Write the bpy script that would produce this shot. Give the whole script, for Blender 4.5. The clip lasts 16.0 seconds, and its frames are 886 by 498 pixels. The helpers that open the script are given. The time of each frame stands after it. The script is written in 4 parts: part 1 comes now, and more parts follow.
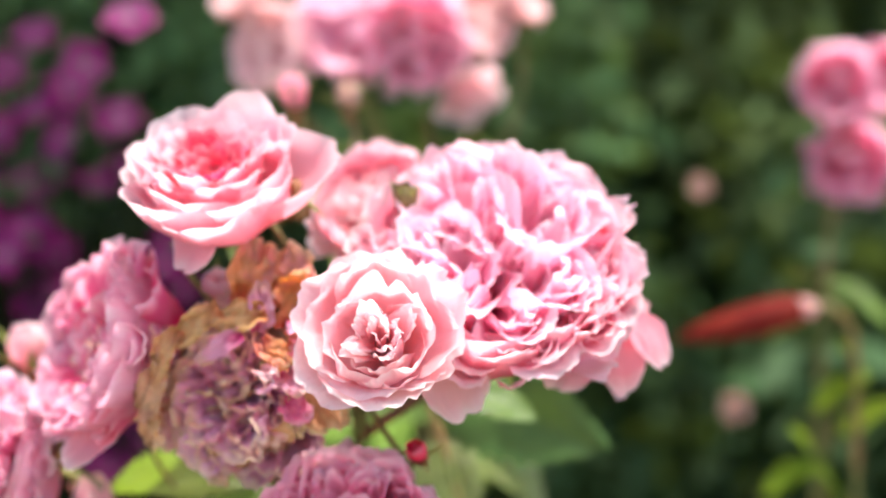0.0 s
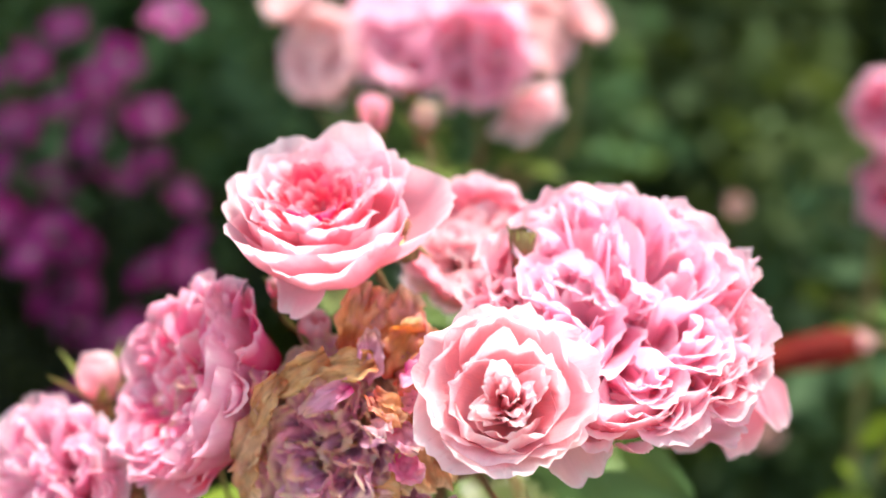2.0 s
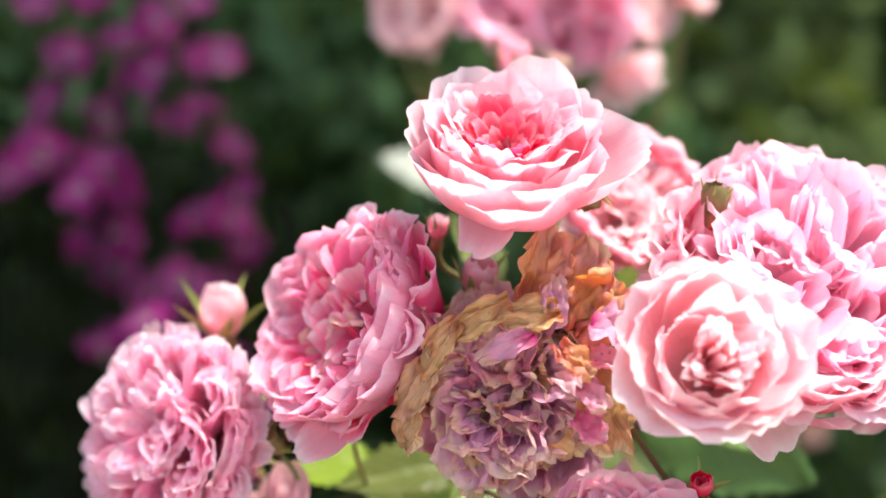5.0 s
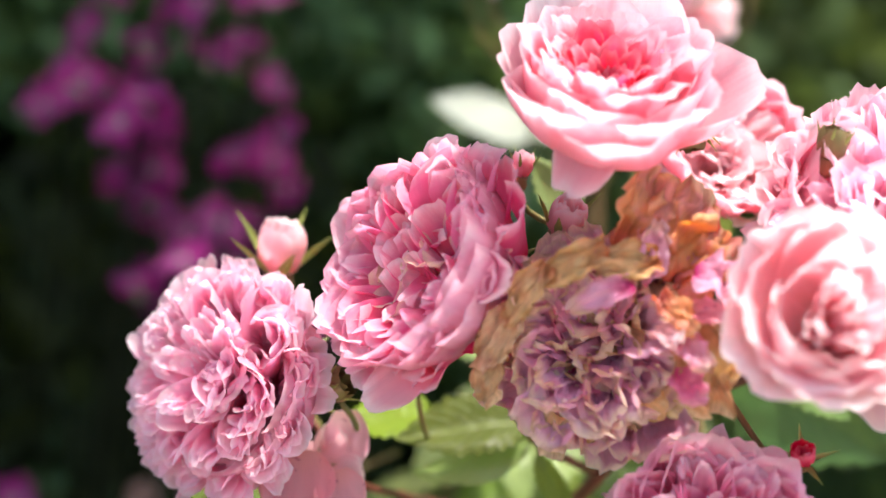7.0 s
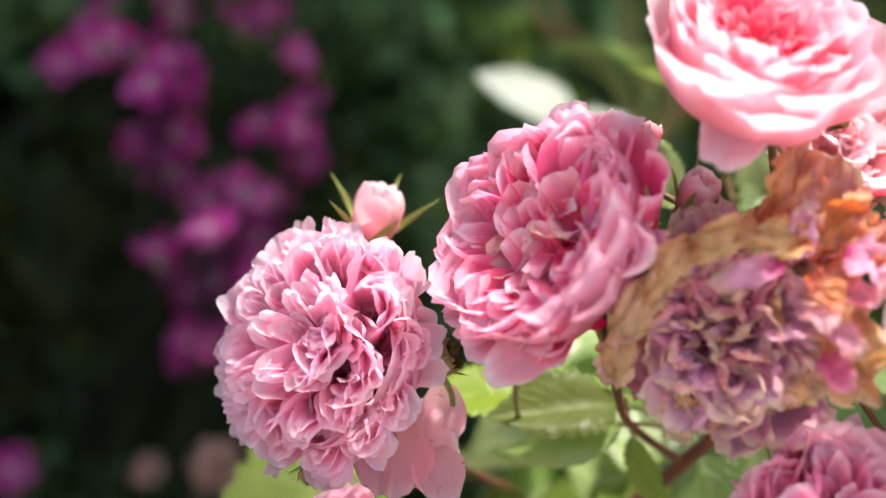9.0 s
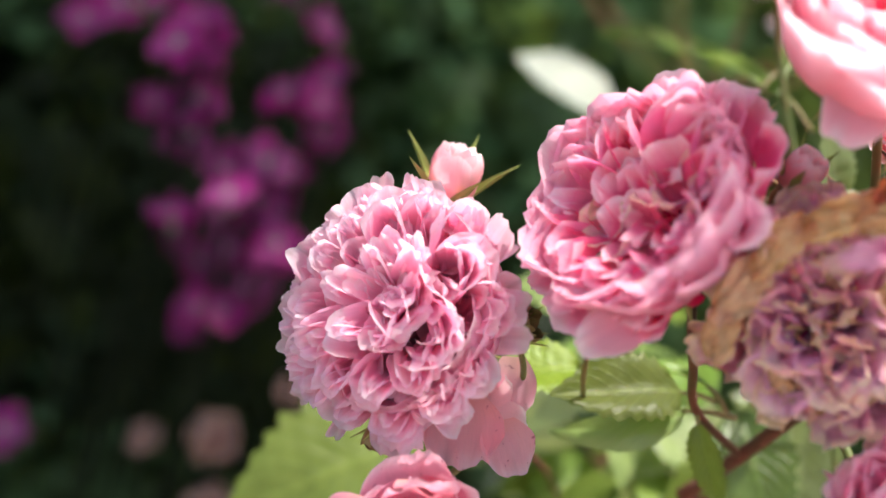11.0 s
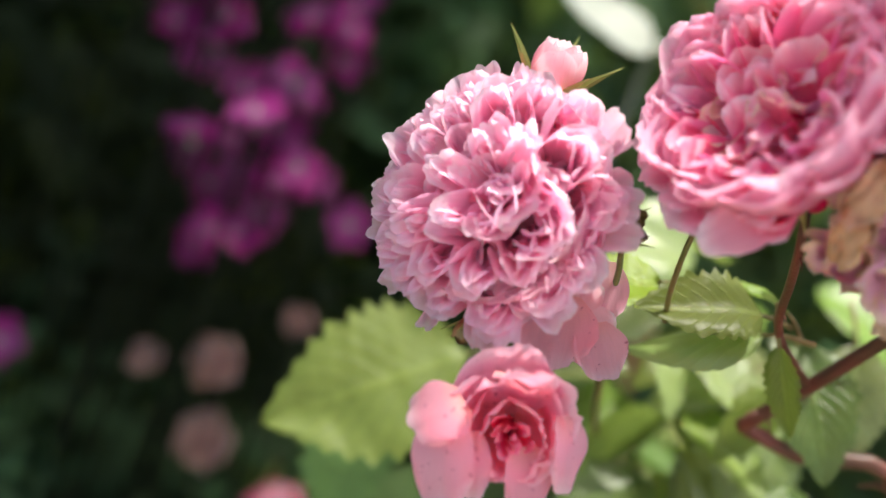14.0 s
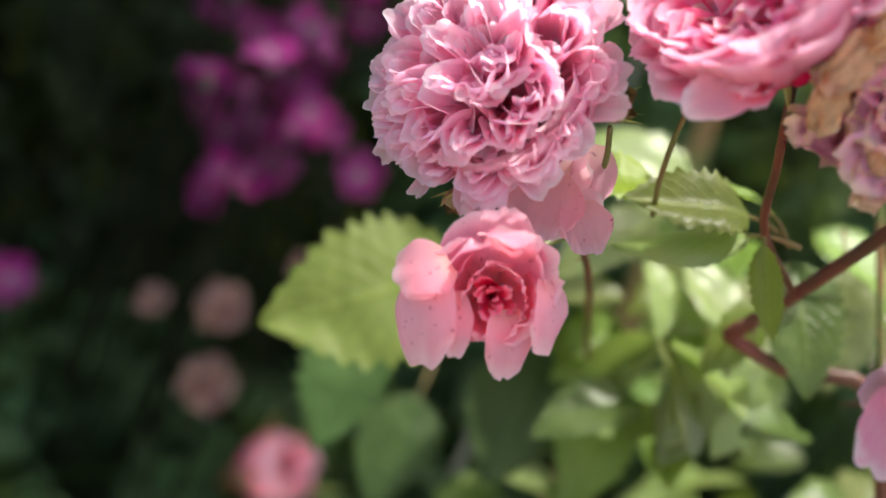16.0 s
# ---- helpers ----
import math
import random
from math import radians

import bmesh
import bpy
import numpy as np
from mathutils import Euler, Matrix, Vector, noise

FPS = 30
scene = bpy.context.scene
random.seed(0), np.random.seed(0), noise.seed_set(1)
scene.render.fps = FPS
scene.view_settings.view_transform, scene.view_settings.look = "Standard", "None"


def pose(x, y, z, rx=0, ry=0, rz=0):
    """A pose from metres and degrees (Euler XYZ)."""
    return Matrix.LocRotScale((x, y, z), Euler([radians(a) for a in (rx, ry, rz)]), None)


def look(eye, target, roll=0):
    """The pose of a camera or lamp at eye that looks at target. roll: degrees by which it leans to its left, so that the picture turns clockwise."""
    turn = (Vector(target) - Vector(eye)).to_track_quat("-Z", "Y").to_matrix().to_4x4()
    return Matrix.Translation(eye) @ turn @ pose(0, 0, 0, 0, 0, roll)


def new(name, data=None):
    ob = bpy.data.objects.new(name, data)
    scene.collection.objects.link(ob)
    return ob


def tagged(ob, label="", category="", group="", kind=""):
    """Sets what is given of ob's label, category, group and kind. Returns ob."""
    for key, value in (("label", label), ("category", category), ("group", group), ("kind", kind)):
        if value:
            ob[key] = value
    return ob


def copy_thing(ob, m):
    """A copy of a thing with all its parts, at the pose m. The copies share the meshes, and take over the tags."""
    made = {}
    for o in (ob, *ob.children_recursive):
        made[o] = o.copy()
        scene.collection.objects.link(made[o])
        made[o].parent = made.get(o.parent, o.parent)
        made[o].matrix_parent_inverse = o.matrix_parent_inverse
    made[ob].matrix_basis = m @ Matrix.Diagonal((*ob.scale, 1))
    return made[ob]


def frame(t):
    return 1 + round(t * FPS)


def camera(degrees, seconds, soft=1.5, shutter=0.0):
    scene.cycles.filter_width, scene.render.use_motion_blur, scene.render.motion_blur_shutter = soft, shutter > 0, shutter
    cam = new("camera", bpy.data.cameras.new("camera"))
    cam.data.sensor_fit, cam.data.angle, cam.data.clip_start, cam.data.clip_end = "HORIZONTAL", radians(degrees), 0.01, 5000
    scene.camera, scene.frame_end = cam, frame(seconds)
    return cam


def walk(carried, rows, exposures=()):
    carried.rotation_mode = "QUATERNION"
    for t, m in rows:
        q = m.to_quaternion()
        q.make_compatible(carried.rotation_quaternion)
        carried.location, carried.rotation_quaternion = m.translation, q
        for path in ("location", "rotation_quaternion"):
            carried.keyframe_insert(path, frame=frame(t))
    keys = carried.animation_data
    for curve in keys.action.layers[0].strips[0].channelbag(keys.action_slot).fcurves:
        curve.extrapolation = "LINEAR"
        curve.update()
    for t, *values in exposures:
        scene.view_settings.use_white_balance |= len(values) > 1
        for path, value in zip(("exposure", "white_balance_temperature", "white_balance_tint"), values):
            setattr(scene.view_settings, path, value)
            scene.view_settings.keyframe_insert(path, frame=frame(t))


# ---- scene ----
cam = camera(40.0, 16.0)
PATH = [
    (0, (0.02, -0.076, 0.988), (-0.055, 1.904, 0.711), 0.2),
    (0.5, (0.009, -0.067, 0.998), (-0.055, 1.908, 0.692), 0.7),
    (1, (-0.005, -0.061, 1.001), (-0.058, 1.914, 0.696), 1.2),
    (1.5, (-0.02, -0.056, 1.001), (-0.061, 1.923, 0.71), 1.8),
    (2, (-0.033, -0.049, 1.005), (-0.067, 1.928, 0.708), 2.4),
    (2.5, (-0.042, -0.042, 1.01), (-0.085, 1.932, 0.692), 3.0),
    (3, (-0.052, -0.037, 1.01), (-0.105, 1.936, 0.685), 3.7),
    (3.5, (-0.069, -0.035, 1.005), (-0.096, 1.939, 0.681), 4.7),
    (4, (-0.086, -0.034, 0.996), (-0.085, 1.942, 0.686), 5.6),
    (6.5, (-0.118, 0.0, 0.968), (-0.121, 1.966, 0.599), 8.8),
    (7, (-0.125, 0.007, 0.966), (-0.129, 1.968, 0.575), 9.3),
    (7.5, (-0.136, 0.011, 0.961), (-0.13, 1.971, 0.566), 9.9),
    (8, (-0.151, 0.013, 0.954), (-0.119, 1.976, 0.569), 10.6),
    (8.5, (-0.167, 0.017, 0.95), (-0.104, 1.978, 0.562), 11.4),
    (9, (-0.173, 0.022, 0.948), (-0.114, 1.98, 0.547), 12.1),
    (11.5, (-0.212, 0.039, 0.921), (-0.1, 1.995, 0.522), 17.4),
    (12, (-0.219, 0.043, 0.917), (-0.1, 1.996, 0.507), 18.3),
    (12.5, (-0.229, 0.043, 0.911), (-0.089, 1.996, 0.502), 18.9),
    (13, (-0.236, 0.044, 0.905), (-0.074, 1.994, 0.488), 19.4),
    (13.5, (-0.237, 0.043, 0.897), (-0.071, 1.992, 0.477), 20.0),
    (14, (-0.238, 0.041, 0.887), (-0.06, 1.987, 0.464), 20.8),
    (14.5, (-0.235, 0.038, 0.875), (-0.048, 1.985, 0.459), 21.5),
    (15, (-0.228, 0.033, 0.86), (-0.055, 1.986, 0.468), 22.3),
    (15.5, (-0.22, 0.028, 0.857), (-0.063, 1.978, 0.44), 22.5),
    (16, (-0.215, 0.021, 0.852), (-0.07, 1.972, 0.433), 23.0),
]
walk(cam, [(t, look(eye, target, roll)) for t, eye, target, roll in PATH], [(0, 1.48, 6600, 11), (6, 1.54, 6600, 11), (12, 1.44, 6600, 11), (16, 1.43, 6600, 11)])

# depth of field of a large-aperture lens, held at one distance
cam.data.dof.use_dof = True
cam.data.dof.focus_distance = 0.394
cam.data.dof.aperture_fstop = 3.7
cam.data.dof.aperture_blades = 9

# ---- world and sun ----
TO_SUN = Vector((0.21, 0.0, 0.978)).normalized()
sky_world = bpy.data.worlds.new("garden_sky")
scene.world = sky_world
sky_world.use_nodes = True
wn = sky_world.node_tree.nodes
sky = wn.new("ShaderNodeTexSky")
sky.sky_type = "NISHITA"
sky.sun_disc = False
sky.air_density, sky.dust_density, sky.ozone_density = 0.7, 4.0, 0.6
sky.sun_elevation = math.asin(TO_SUN.z)
sky.sun_rotation = math.atan2(TO_SUN.x, TO_SUN.y)
sky_world.node_tree.links.new(sky.outputs[0], wn["Background"].inputs[0])
wn["Background"].inputs[1].default_value = 0.145
sun = new("sun", bpy.data.lights.new("sun", "SUN"))
sun.data.energy = 2.4
sun.data.angle = radians(0.55)
sun.data.color = (1.0, 0.96, 0.90)
sun.matrix_world = look(TO_SUN * 10, (0, 0, 0))


# ---- materials ----
class Nodes:
    """A small builder for one node material."""

    def __init__(self, name):
        self.mat = bpy.data.materials.new(name)
        self.mat.use_nodes = True
        self.tree = self.mat.node_tree
        self.tree.nodes.clear()
        self.out = self.tree.nodes.new("ShaderNodeOutputMaterial")

    def add(self, kind, **inputs):
        node = self.tree.nodes.new(kind)
        for key, value in inputs.items():
            self.put(node, key.replace("_", " "), value)
        return node

    def put(self, node, key, value):
        socket = node.inputs[int(key)] if key.isdigit() else node.inputs[key]
        if isinstance(value, bpy.types.NodeSocket):
            self.tree.links.new(value, socket)
        else:
            socket.default_value = value

    def math(self, op, a, b=0.0, clamp=False):
        node = self.tree.nodes.new("ShaderNodeMath")
        node.operation, node.use_clamp = op, clamp
        self.put(node, "0", a)
        self.put(node, "1", b)
        return node.outputs[0]

    def mix(self, fac, a, b, mode="MIX"):
        node = self.tree.nodes.new("ShaderNodeMix")
        node.data_type, node.blend_type = "RGBA", mode
        self.put(node, "0", fac)
        for index, value in ((6, a), (7, b)):
            if isinstance(value, bpy.types.NodeSocket):
                self.tree.links.new(value, node.inputs[index])
            else:
                node.inputs[index].default_value = (*value[:3], 1)
        return node.outputs[2]

    def ramp(self, fac, stops):
        node = self.tree.nodes.new("ShaderNodeValToRGB")
        self.tree.links.new(fac, node.inputs[0])
        els = node.color_ramp.elements
        while len(els) < len(stops):
            els.new(0.5)
        for el, (at, c) in zip(els, stops):
            el.position, el.color = at, (*c, 1)
        return node.outputs[0]

    def noise(self, scale, detail=4.0, vector=None, rough=0.55):
        node = self.add("ShaderNodeTexNoise", Scale=scale, Detail=detail, Roughness=rough)
        if vector is not None:
            self.tree.links.new(vector, node.inputs["Vector"])
        return node.outputs[0]

    def step(self, value, low, high):
        node = self.tree.nodes.new("ShaderNodeMapRange")
        node.interpolation_type = "SMOOTHSTEP"
        self.put(node, "0", value)
        node.inputs[1].default_value, node.inputs[2].default_value = low, high
        return node.outputs[0]

    def thin(self, color, through_color, amount, rough, specular, bump=None, strength=0.2, distance=0.001):
        """A thin sheet that lets part of the light through."""
        normal = None
        if bump is not None:
            b = self.add("ShaderNodeBump", Height=bump, Strength=strength, Distance=distance)
            normal = b.outputs[0]
        skin = self.add("ShaderNodeBsdfPrincipled", Base_Color=color, Roughness=rough, Specular_IOR_Level=specular)
        trans = self.add("ShaderNodeBsdfTranslucent", Color=through_color)
        if normal is not None:
            self.put(skin, "Normal", normal)
            self.put(trans, "Normal", normal)
        both = self.add("ShaderNodeMixShader")
        self.put(both, "0", amount)
        self.put(both, "1", skin.outputs[0])
        self.put(both, "2", trans.outputs[0])
        self.tree.links.new(both.outputs[0], self.out.inputs[0])
        return self.mat

    def solid(self, color, rough, specular=0.4, bump=None, strength=0.3, distance=0.002):
        skin = self.add("ShaderNodeBsdfPrincipled", Base_Color=color, Roughness=rough, Specular_IOR_Level=specular)
        if bump is not None:
            b = self.add("ShaderNodeBump", Height=bump, Strength=strength, Distance=distance)
            self.put(skin, "Normal", b.outputs[0])
        self.tree.links.new(skin.outputs[0], self.out.inputs[0])
        return self.mat


def petal_material(name, base, body, edge, blush=None, spots=0.0, age=0.0, clear=0.6, streak=0.22):
    """A rose petal: base colour at the claw, paler rim whitened further by sunlight put into the colour, fine veins,
    blotches, a few specks and browned rims with age.
    """
    n = Nodes(name)
    uv = n.add("ShaderNodeUVMap").outputs[0]
    sep = n.add("ShaderNodeSeparateXYZ", Vector=uv)
    along = sep.outputs[1]
    info = n.add("ShaderNodeObjectInfo")
    obj = n.add("ShaderNodeTexCoord").outputs["Object"]
    wob = n.math("MULTIPLY_ADD", n.noise(160, 3, obj), 0.24)
    wob.node.inputs[2].default_value = -0.12
    along = n.math("ADD", along, wob, True)
    # edge stop: pale rim plus the white of sunlit petal edges
    color = n.ramp(along, ((0.0, base), (0.42, body), (0.74, body), (0.87, [(p + q) / 2 for p, q in zip(body, edge)]), (0.96, edge)))
    if blush:
        color = n.mix(n.step(n.noise(70, 3, obj), 0.45, 0.7), color, blush)
    stretch = n.add("ShaderNodeMapping", Vector=uv, Scale=(34, 2.2, 1)).outputs[0]
    vein = n.noise(1.0, 3, stretch)
    color = n.mix(n.math("MULTIPLY", n.step(vein, 0.45, 0.75), streak), color, [c * (0.72 if streak < 0.3 else 0.4) for c in body])
    hue = n.add("ShaderNodeHueSaturation", Color=color, Saturation=n.math("MULTIPLY_ADD", info.outputs["Random"], 0.3))
    hue.inputs["Saturation"].links[0].from_node.inputs[2].default_value = 0.86
    n.put(hue, "Hue", n.math("MULTIPLY_ADD", info.outputs["Random"], 0.02))
    hue.inputs["Hue"].links[0].from_node.inputs[2].default_value = 0.49
    color = hue.outputs[0]
    if spots:
        speck = n.step(n.noise(420, 2, obj), 0.66, 0.72)
        color = n.mix(n.math("MULTIPLY", speck, spots), color, (0.42, 0.10, 0.16))
    if age:
        rim = n.math("MULTIPLY", n.step(along, 0.55, 1.0), n.step(n.noise(90, 4, obj), 0.48, 0.62))
        color = n.mix(n.math("MULTIPLY", rim, age), color, (0.45, 0.27, 0.11))
    glow = n.add("ShaderNodeHueSaturation", Color=n.mix(0.35, color, [min(1, c * 1.1) for c in body]), Saturation=1.3, Value=1.08)
    return n.thin(color, glow.outputs[0], clear, 0.5, 0.3, n.math("ADD", vein, n.noise(300, 4, obj)), 0.35, 0.0006)


def leaf_material(name, dark, light, clear=0.3, rough=0.38, island=False, veins=True, shine=0.5):
    n = Nodes(name)
    obj = n.add("ShaderNodeTexCoord").outputs["Object"]
    color = n.mix(n.noise(45, 4, obj), dark, light)
    rnd = n.add("ShaderNodeNewGeometry").outputs["Random Per Island"] if island else n.add("ShaderNodeObjectInfo").outputs["Random"]
    hue = n.add("ShaderNodeHueSaturation", Color=color)
    n.put(hue, "Value", n.math("MULTIPLY_ADD", rnd, 0.8))
    hue.inputs["Value"].links[0].from_node.inputs[2].default_value = 0.6
    n.put(hue, "Hue", n.math("MULTIPLY_ADD", rnd, 0.03))
    hue.inputs["Hue"].links[0].from_node.inputs[2].default_value = 0.485
    color = hue.outputs[0]
    bump = n.noise(220, 4, obj)
    if veins:
        uv = n.add("ShaderNodeUVMap").outputs[0]
        sep = n.add("ShaderNodeSeparateXYZ", Vector=uv)
        side = n.math("ABSOLUTE", n.math("SUBTRACT", sep.outputs[0], 0.5))
        run = n.math("SUBTRACT", n.math("MULTIPLY", sep.outputs[1], 9.0), n.math("MULTIPLY", side, 7.0))
        rib = n.math("ABSOLUTE", n.math("SUBTRACT", n.math("FRACT", run), 0.5))
        line = n.math("MAXIMUM", n.step(rib, 0.1, 0.0), n.step(side, 0.035, 0.012))
        color = n.mix(n.math("MULTIPLY", line, 0.3), color, [c * 1.5 for c in light])
        bump = n.math("SUBTRACT", bump, n.math("MULTIPLY", line, 0.7))
    return n.thin(color, n.mix(0.5, color, (0.30, 0.42, 0.04)), clear, rough, 0.10 if island else shine, bump, 0.45, 0.0010)


def stem_material(name, a, b, rough=0.45, shine=0.4):
    n = Nodes(name)
    obj = n.add("ShaderNodeTexCoord").outputs["Object"]
    color = n.mix(n.step(n.noise(30, 4, obj), 0.35, 0.65), a, b)
    return n.solid(color, rough, shine, n.noise(400, 3, obj), 0.4, 0.001)


PETAL_WARM = petal_material("petal_warm_pink", (0.90, 0.28, 0.34), (0.91, 0.47, 0.55), (0.94, 0.80, 0.82))
PETAL_DEEP = petal_material("petal_deep_pink", (0.78, 0.05, 0.12), (0.84, 0.15, 0.24), (0.90, 0.40, 0.48))
PETAL_PALE = petal_material("petal_pale_pink", (0.93, 0.62, 0.58), (0.92, 0.65, 0.68), (0.96, 0.88, 0.88), spots=0.15)
PETAL_SHELL = petal_material("petal_shell_pink", (0.92, 0.36, 0.38), (0.92, 0.55, 0.62), (0.95, 0.86, 0.87))
PETAL_CREAM = petal_material("petal_cream_pink", (0.90, 0.64, 0.58), (0.92, 0.72, 0.72), (0.94, 0.86, 0.82), (0.90, 0.58, 0.66))
PETAL_PEACH = petal_material("petal_peach_pink", (0.94, 0.62, 0.58), (0.92, 0.58, 0.62), (0.96, 0.86, 0.86))
PETAL_MAUVE = petal_material("petal_mauve_pink", (0.85, 0.22, 0.40), (0.88, 0.43, 0.58), (0.93, 0.77, 0.82), (0.86, 0.53, 0.66), age=0.08)
PETAL_FADED = petal_material("petal_faded_mauve", (0.90, 0.40, 0.54), (0.92, 0.58, 0.70), (0.95, 0.87, 0.91), (0.88, 0.64, 0.80), spots=0.2, age=0.2, clear=0.72)
PETAL_ROSE = petal_material("petal_rose_pink", (0.87, 0.22, 0.40), (0.92, 0.56, 0.67), (0.97, 0.89, 0.91), (0.91, 0.66, 0.76), age=0.05)
PETAL_BRIGHT = petal_material("petal_bright_pink", (0.80, 0.03, 0.18), (0.90, 0.30, 0.47), (0.96, 0.80, 0.86), (0.89, 0.41, 0.58), age=0.06, clear=0.6)
PETAL_SALMON = petal_material("petal_salmon_pink", (0.90, 0.56, 0.50), (0.92, 0.48, 0.57), (0.95, 0.70, 0.75), spots=0.7)
PETAL_BLUSH = petal_material("petal_blush_spotted", (0.90, 0.52, 0.48), (0.90, 0.50, 0.55), (0.94, 0.68, 0.72), spots=0.8)
PETAL_CRIMSON = petal_material("petal_crimson", (0.72, 0.05, 0.13), (0.88, 0.16, 0.28), (0.93, 0.40, 0.50), clear=0.55)
PETAL_DRY = petal_material("petal_withered_mauve", (0.52, 0.03, 0.18), (0.88, 0.51, 0.67), (0.94, 0.79, 0.58), (0.86, 0.56, 0.68), spots=0.2, age=0.5, clear=0.5, streak=0.3)
PETAL_TAN = petal_material("petal_dried_tan", (0.50, 0.16, 0.10), (0.72, 0.49, 0.28), (0.78, 0.62, 0.42), (0.62, 0.30, 0.18), spots=0.5, age=0.5, clear=0.35, streak=0.85)
PETAL_RUST = petal_material("petal_dried_rust", (0.62, 0.14, 0.14), (0.80, 0.42, 0.22), (0.88, 0.66, 0.42), (0.80, 0.36, 0.34), spots=0.4, age=0.4, clear=0.5, streak=0.5)
PETAL_MAGENTA = petal_material("petal_magenta", (0.40, 0.16, 0.32), (0.22, 0.005, 0.12), (0.25, 0.008, 0.14), clear=0.35)
PETAL_DUSTY = petal_material("petal_dusty_rose", (0.46, 0.28, 0.24), (0.60, 0.44, 0.40), (0.70, 0.58, 0.50), age=0.4)
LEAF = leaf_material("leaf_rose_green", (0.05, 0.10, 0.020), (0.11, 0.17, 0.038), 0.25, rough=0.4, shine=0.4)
# same rose leaf with shade, then twice with sunlight, put into its green
LEAF_SHADED = leaf_material("leaf_shaded_tone", (0.03, 0.065, 0.014), (0.06, 0.11, 0.026), 0.2, 0.45, shine=0.3)
LEAF_LIT = leaf_material("leaf_lit_tone", (0.11, 0.16, 0.024), (0.22, 0.29, 0.055), 0.46, 0.45, shine=0.4)
LEAF_SUNLIT = leaf_material("leaf_sunlit_tone", (0.17, 0.23, 0.06), (0.30, 0.37, 0.13), 0.45, 0.33, shine=0.9)
LEAF_LIGHT = leaf_material("leaf_young_green", (0.13, 0.22, 0.035), (0.22, 0.33, 0.06), 0.42)
LEAF_LIME = leaf_material("leaf_lime_green", (0.22, 0.32, 0.02), (0.34, 0.46, 0.05), 0.6, 0.4, shine=0.4)
LEAF_FELT = leaf_material("leaf_felted_grey", (0.34, 0.38, 0.30), (0.46, 0.49, 0.41), 0.3, 0.8, veins=False)
LEAF_FAR = leaf_material("leaf_shrub_green", (0.06, 0.13, 0.05), (0.13, 0.23, 0.09), 0.3, 0.5, True, False)
LEAF_OLIVE = leaf_material("leaf_olive_green", (0.085, 0.135, 0.045), (0.15, 0.20, 0.08), 0.3, 0.6, True, False)
LEAF_BORDER = leaf_material("leaf_border_green", (0.030, 0.065, 0.026), (0.065, 0.12, 0.048), 0.25, 0.6, True, False)
# near-black green: the shade deep in the planting is put into the colour
LEAF_PAINTED_SHADE = leaf_material("leaf_painted_shade", (0.0065, 0.012, 0.006), (0.015, 0.025, 0.010), 0.15, 0.8, True, False)
STEM_RED = stem_material("stem_red_brown", (0.16, 0.045, 0.03), (0.09, 0.045, 0.022))
STEM_GREEN = stem_material("stem_green", (0.12, 0.16, 0.04), (0.22, 0.13, 0.05))
PETAL_RED = stem_material("petal_brick_red", (0.12, 0.007, 0.005), (0.18, 0.018, 0.009), 0.6, 0.12)
BARK = stem_material("bark_grey_brown", (0.10, 0.08, 0.06), (0.18, 0.15, 0.12))
# stalks that sink into the border: its shade is put into this colour
STEM_PAINTED_SHADE = stem_material("stem_painted_shade", (0.008, 0.012, 0.006), (0.014, 0.018, 0.009), 0.9, 0.03)
STEM_GREY = stem_material("stem_grey_green", (0.14, 0.17, 0.12), (0.20, 0.22, 0.16))
CALYX = stem_material("calyx_olive_brown", (0.17, 0.15, 0.045), (0.26, 0.12, 0.05))
SEPAL = stem_material("sepal_green", (0.26, 0.33, 0.07), (0.36, 0.36, 0.12))


def soil_material():
    n = Nodes("soil_and_grass")
    obj = n.add("ShaderNodeTexCoord").outputs["Object"]
    soil = n.mix(n.noise(25, 6, obj), (0.014, 0.010, 0.007), (0.04, 0.028, 0.02))
    grass = n.mix(n.noise(60, 5, obj), (0.03, 0.06, 0.015), (0.07, 0.12, 0.03))
    dist = n.add("ShaderNodeSeparateXYZ", Vector=obj).outputs[1]
    color = n.mix(n.step(n.math("ADD", dist, n.noise(2, 3, obj)), 4.2, 4.8), soil, grass)
    # pale ground added out of view to bounce sunlight onto the roses
    bounce_gravel = n.mix(n.noise(120, 5, obj), (0.30, 0.26, 0.21), (0.46, 0.42, 0.36))
    color = n.mix(n.step(n.math("ADD", dist, n.math("MULTIPLY", n.noise(3, 4, obj), 0.2)), 0.05, -0.05), color, bounce_gravel)
    return n.solid(color, 0.95, 0.1, n.noise(40, 6, obj), 0.8, 0.02)


SOIL = soil_material()


# ---- mesh helpers ----
def link_part(name, mesh, material, parent, label="", m=None):
    if not mesh.materials:
        mesh.materials.append(material)
    ob = new(name, mesh)
    ob.parent = parent
    if m is not None:
        ob.matrix_basis = m
    if label:
        tagged(ob, label)
    return ob


def grid_mesh(name, points, uvs, rows, cols, material):
    """A smooth sheet from rows x cols points."""
    faces = [(r * cols + c, r * cols + c + 1, (r + 1) * cols + c + 1, (r + 1) * cols + c) for r in range(rows - 1) for c in range(cols - 1)]
    me = bpy.data.meshes.new(name)
    me.from_pydata(points, [], faces)
    layer = me.uv_layers.new(name="UVMap")
    for loop in me.loops:
        layer.data[loop.index].uv = uvs[loop.vertex_index]
    me.polygons.foreach_set("use_smooth", [True] * len(me.polygons))
    me.materials.append(material)
    return me


def wave(seed, a, b=0.0, c=0.0):
    return noise.noise(Vector((a + seed * 7.31, b - seed * 3.17, c + seed * 1.73)))


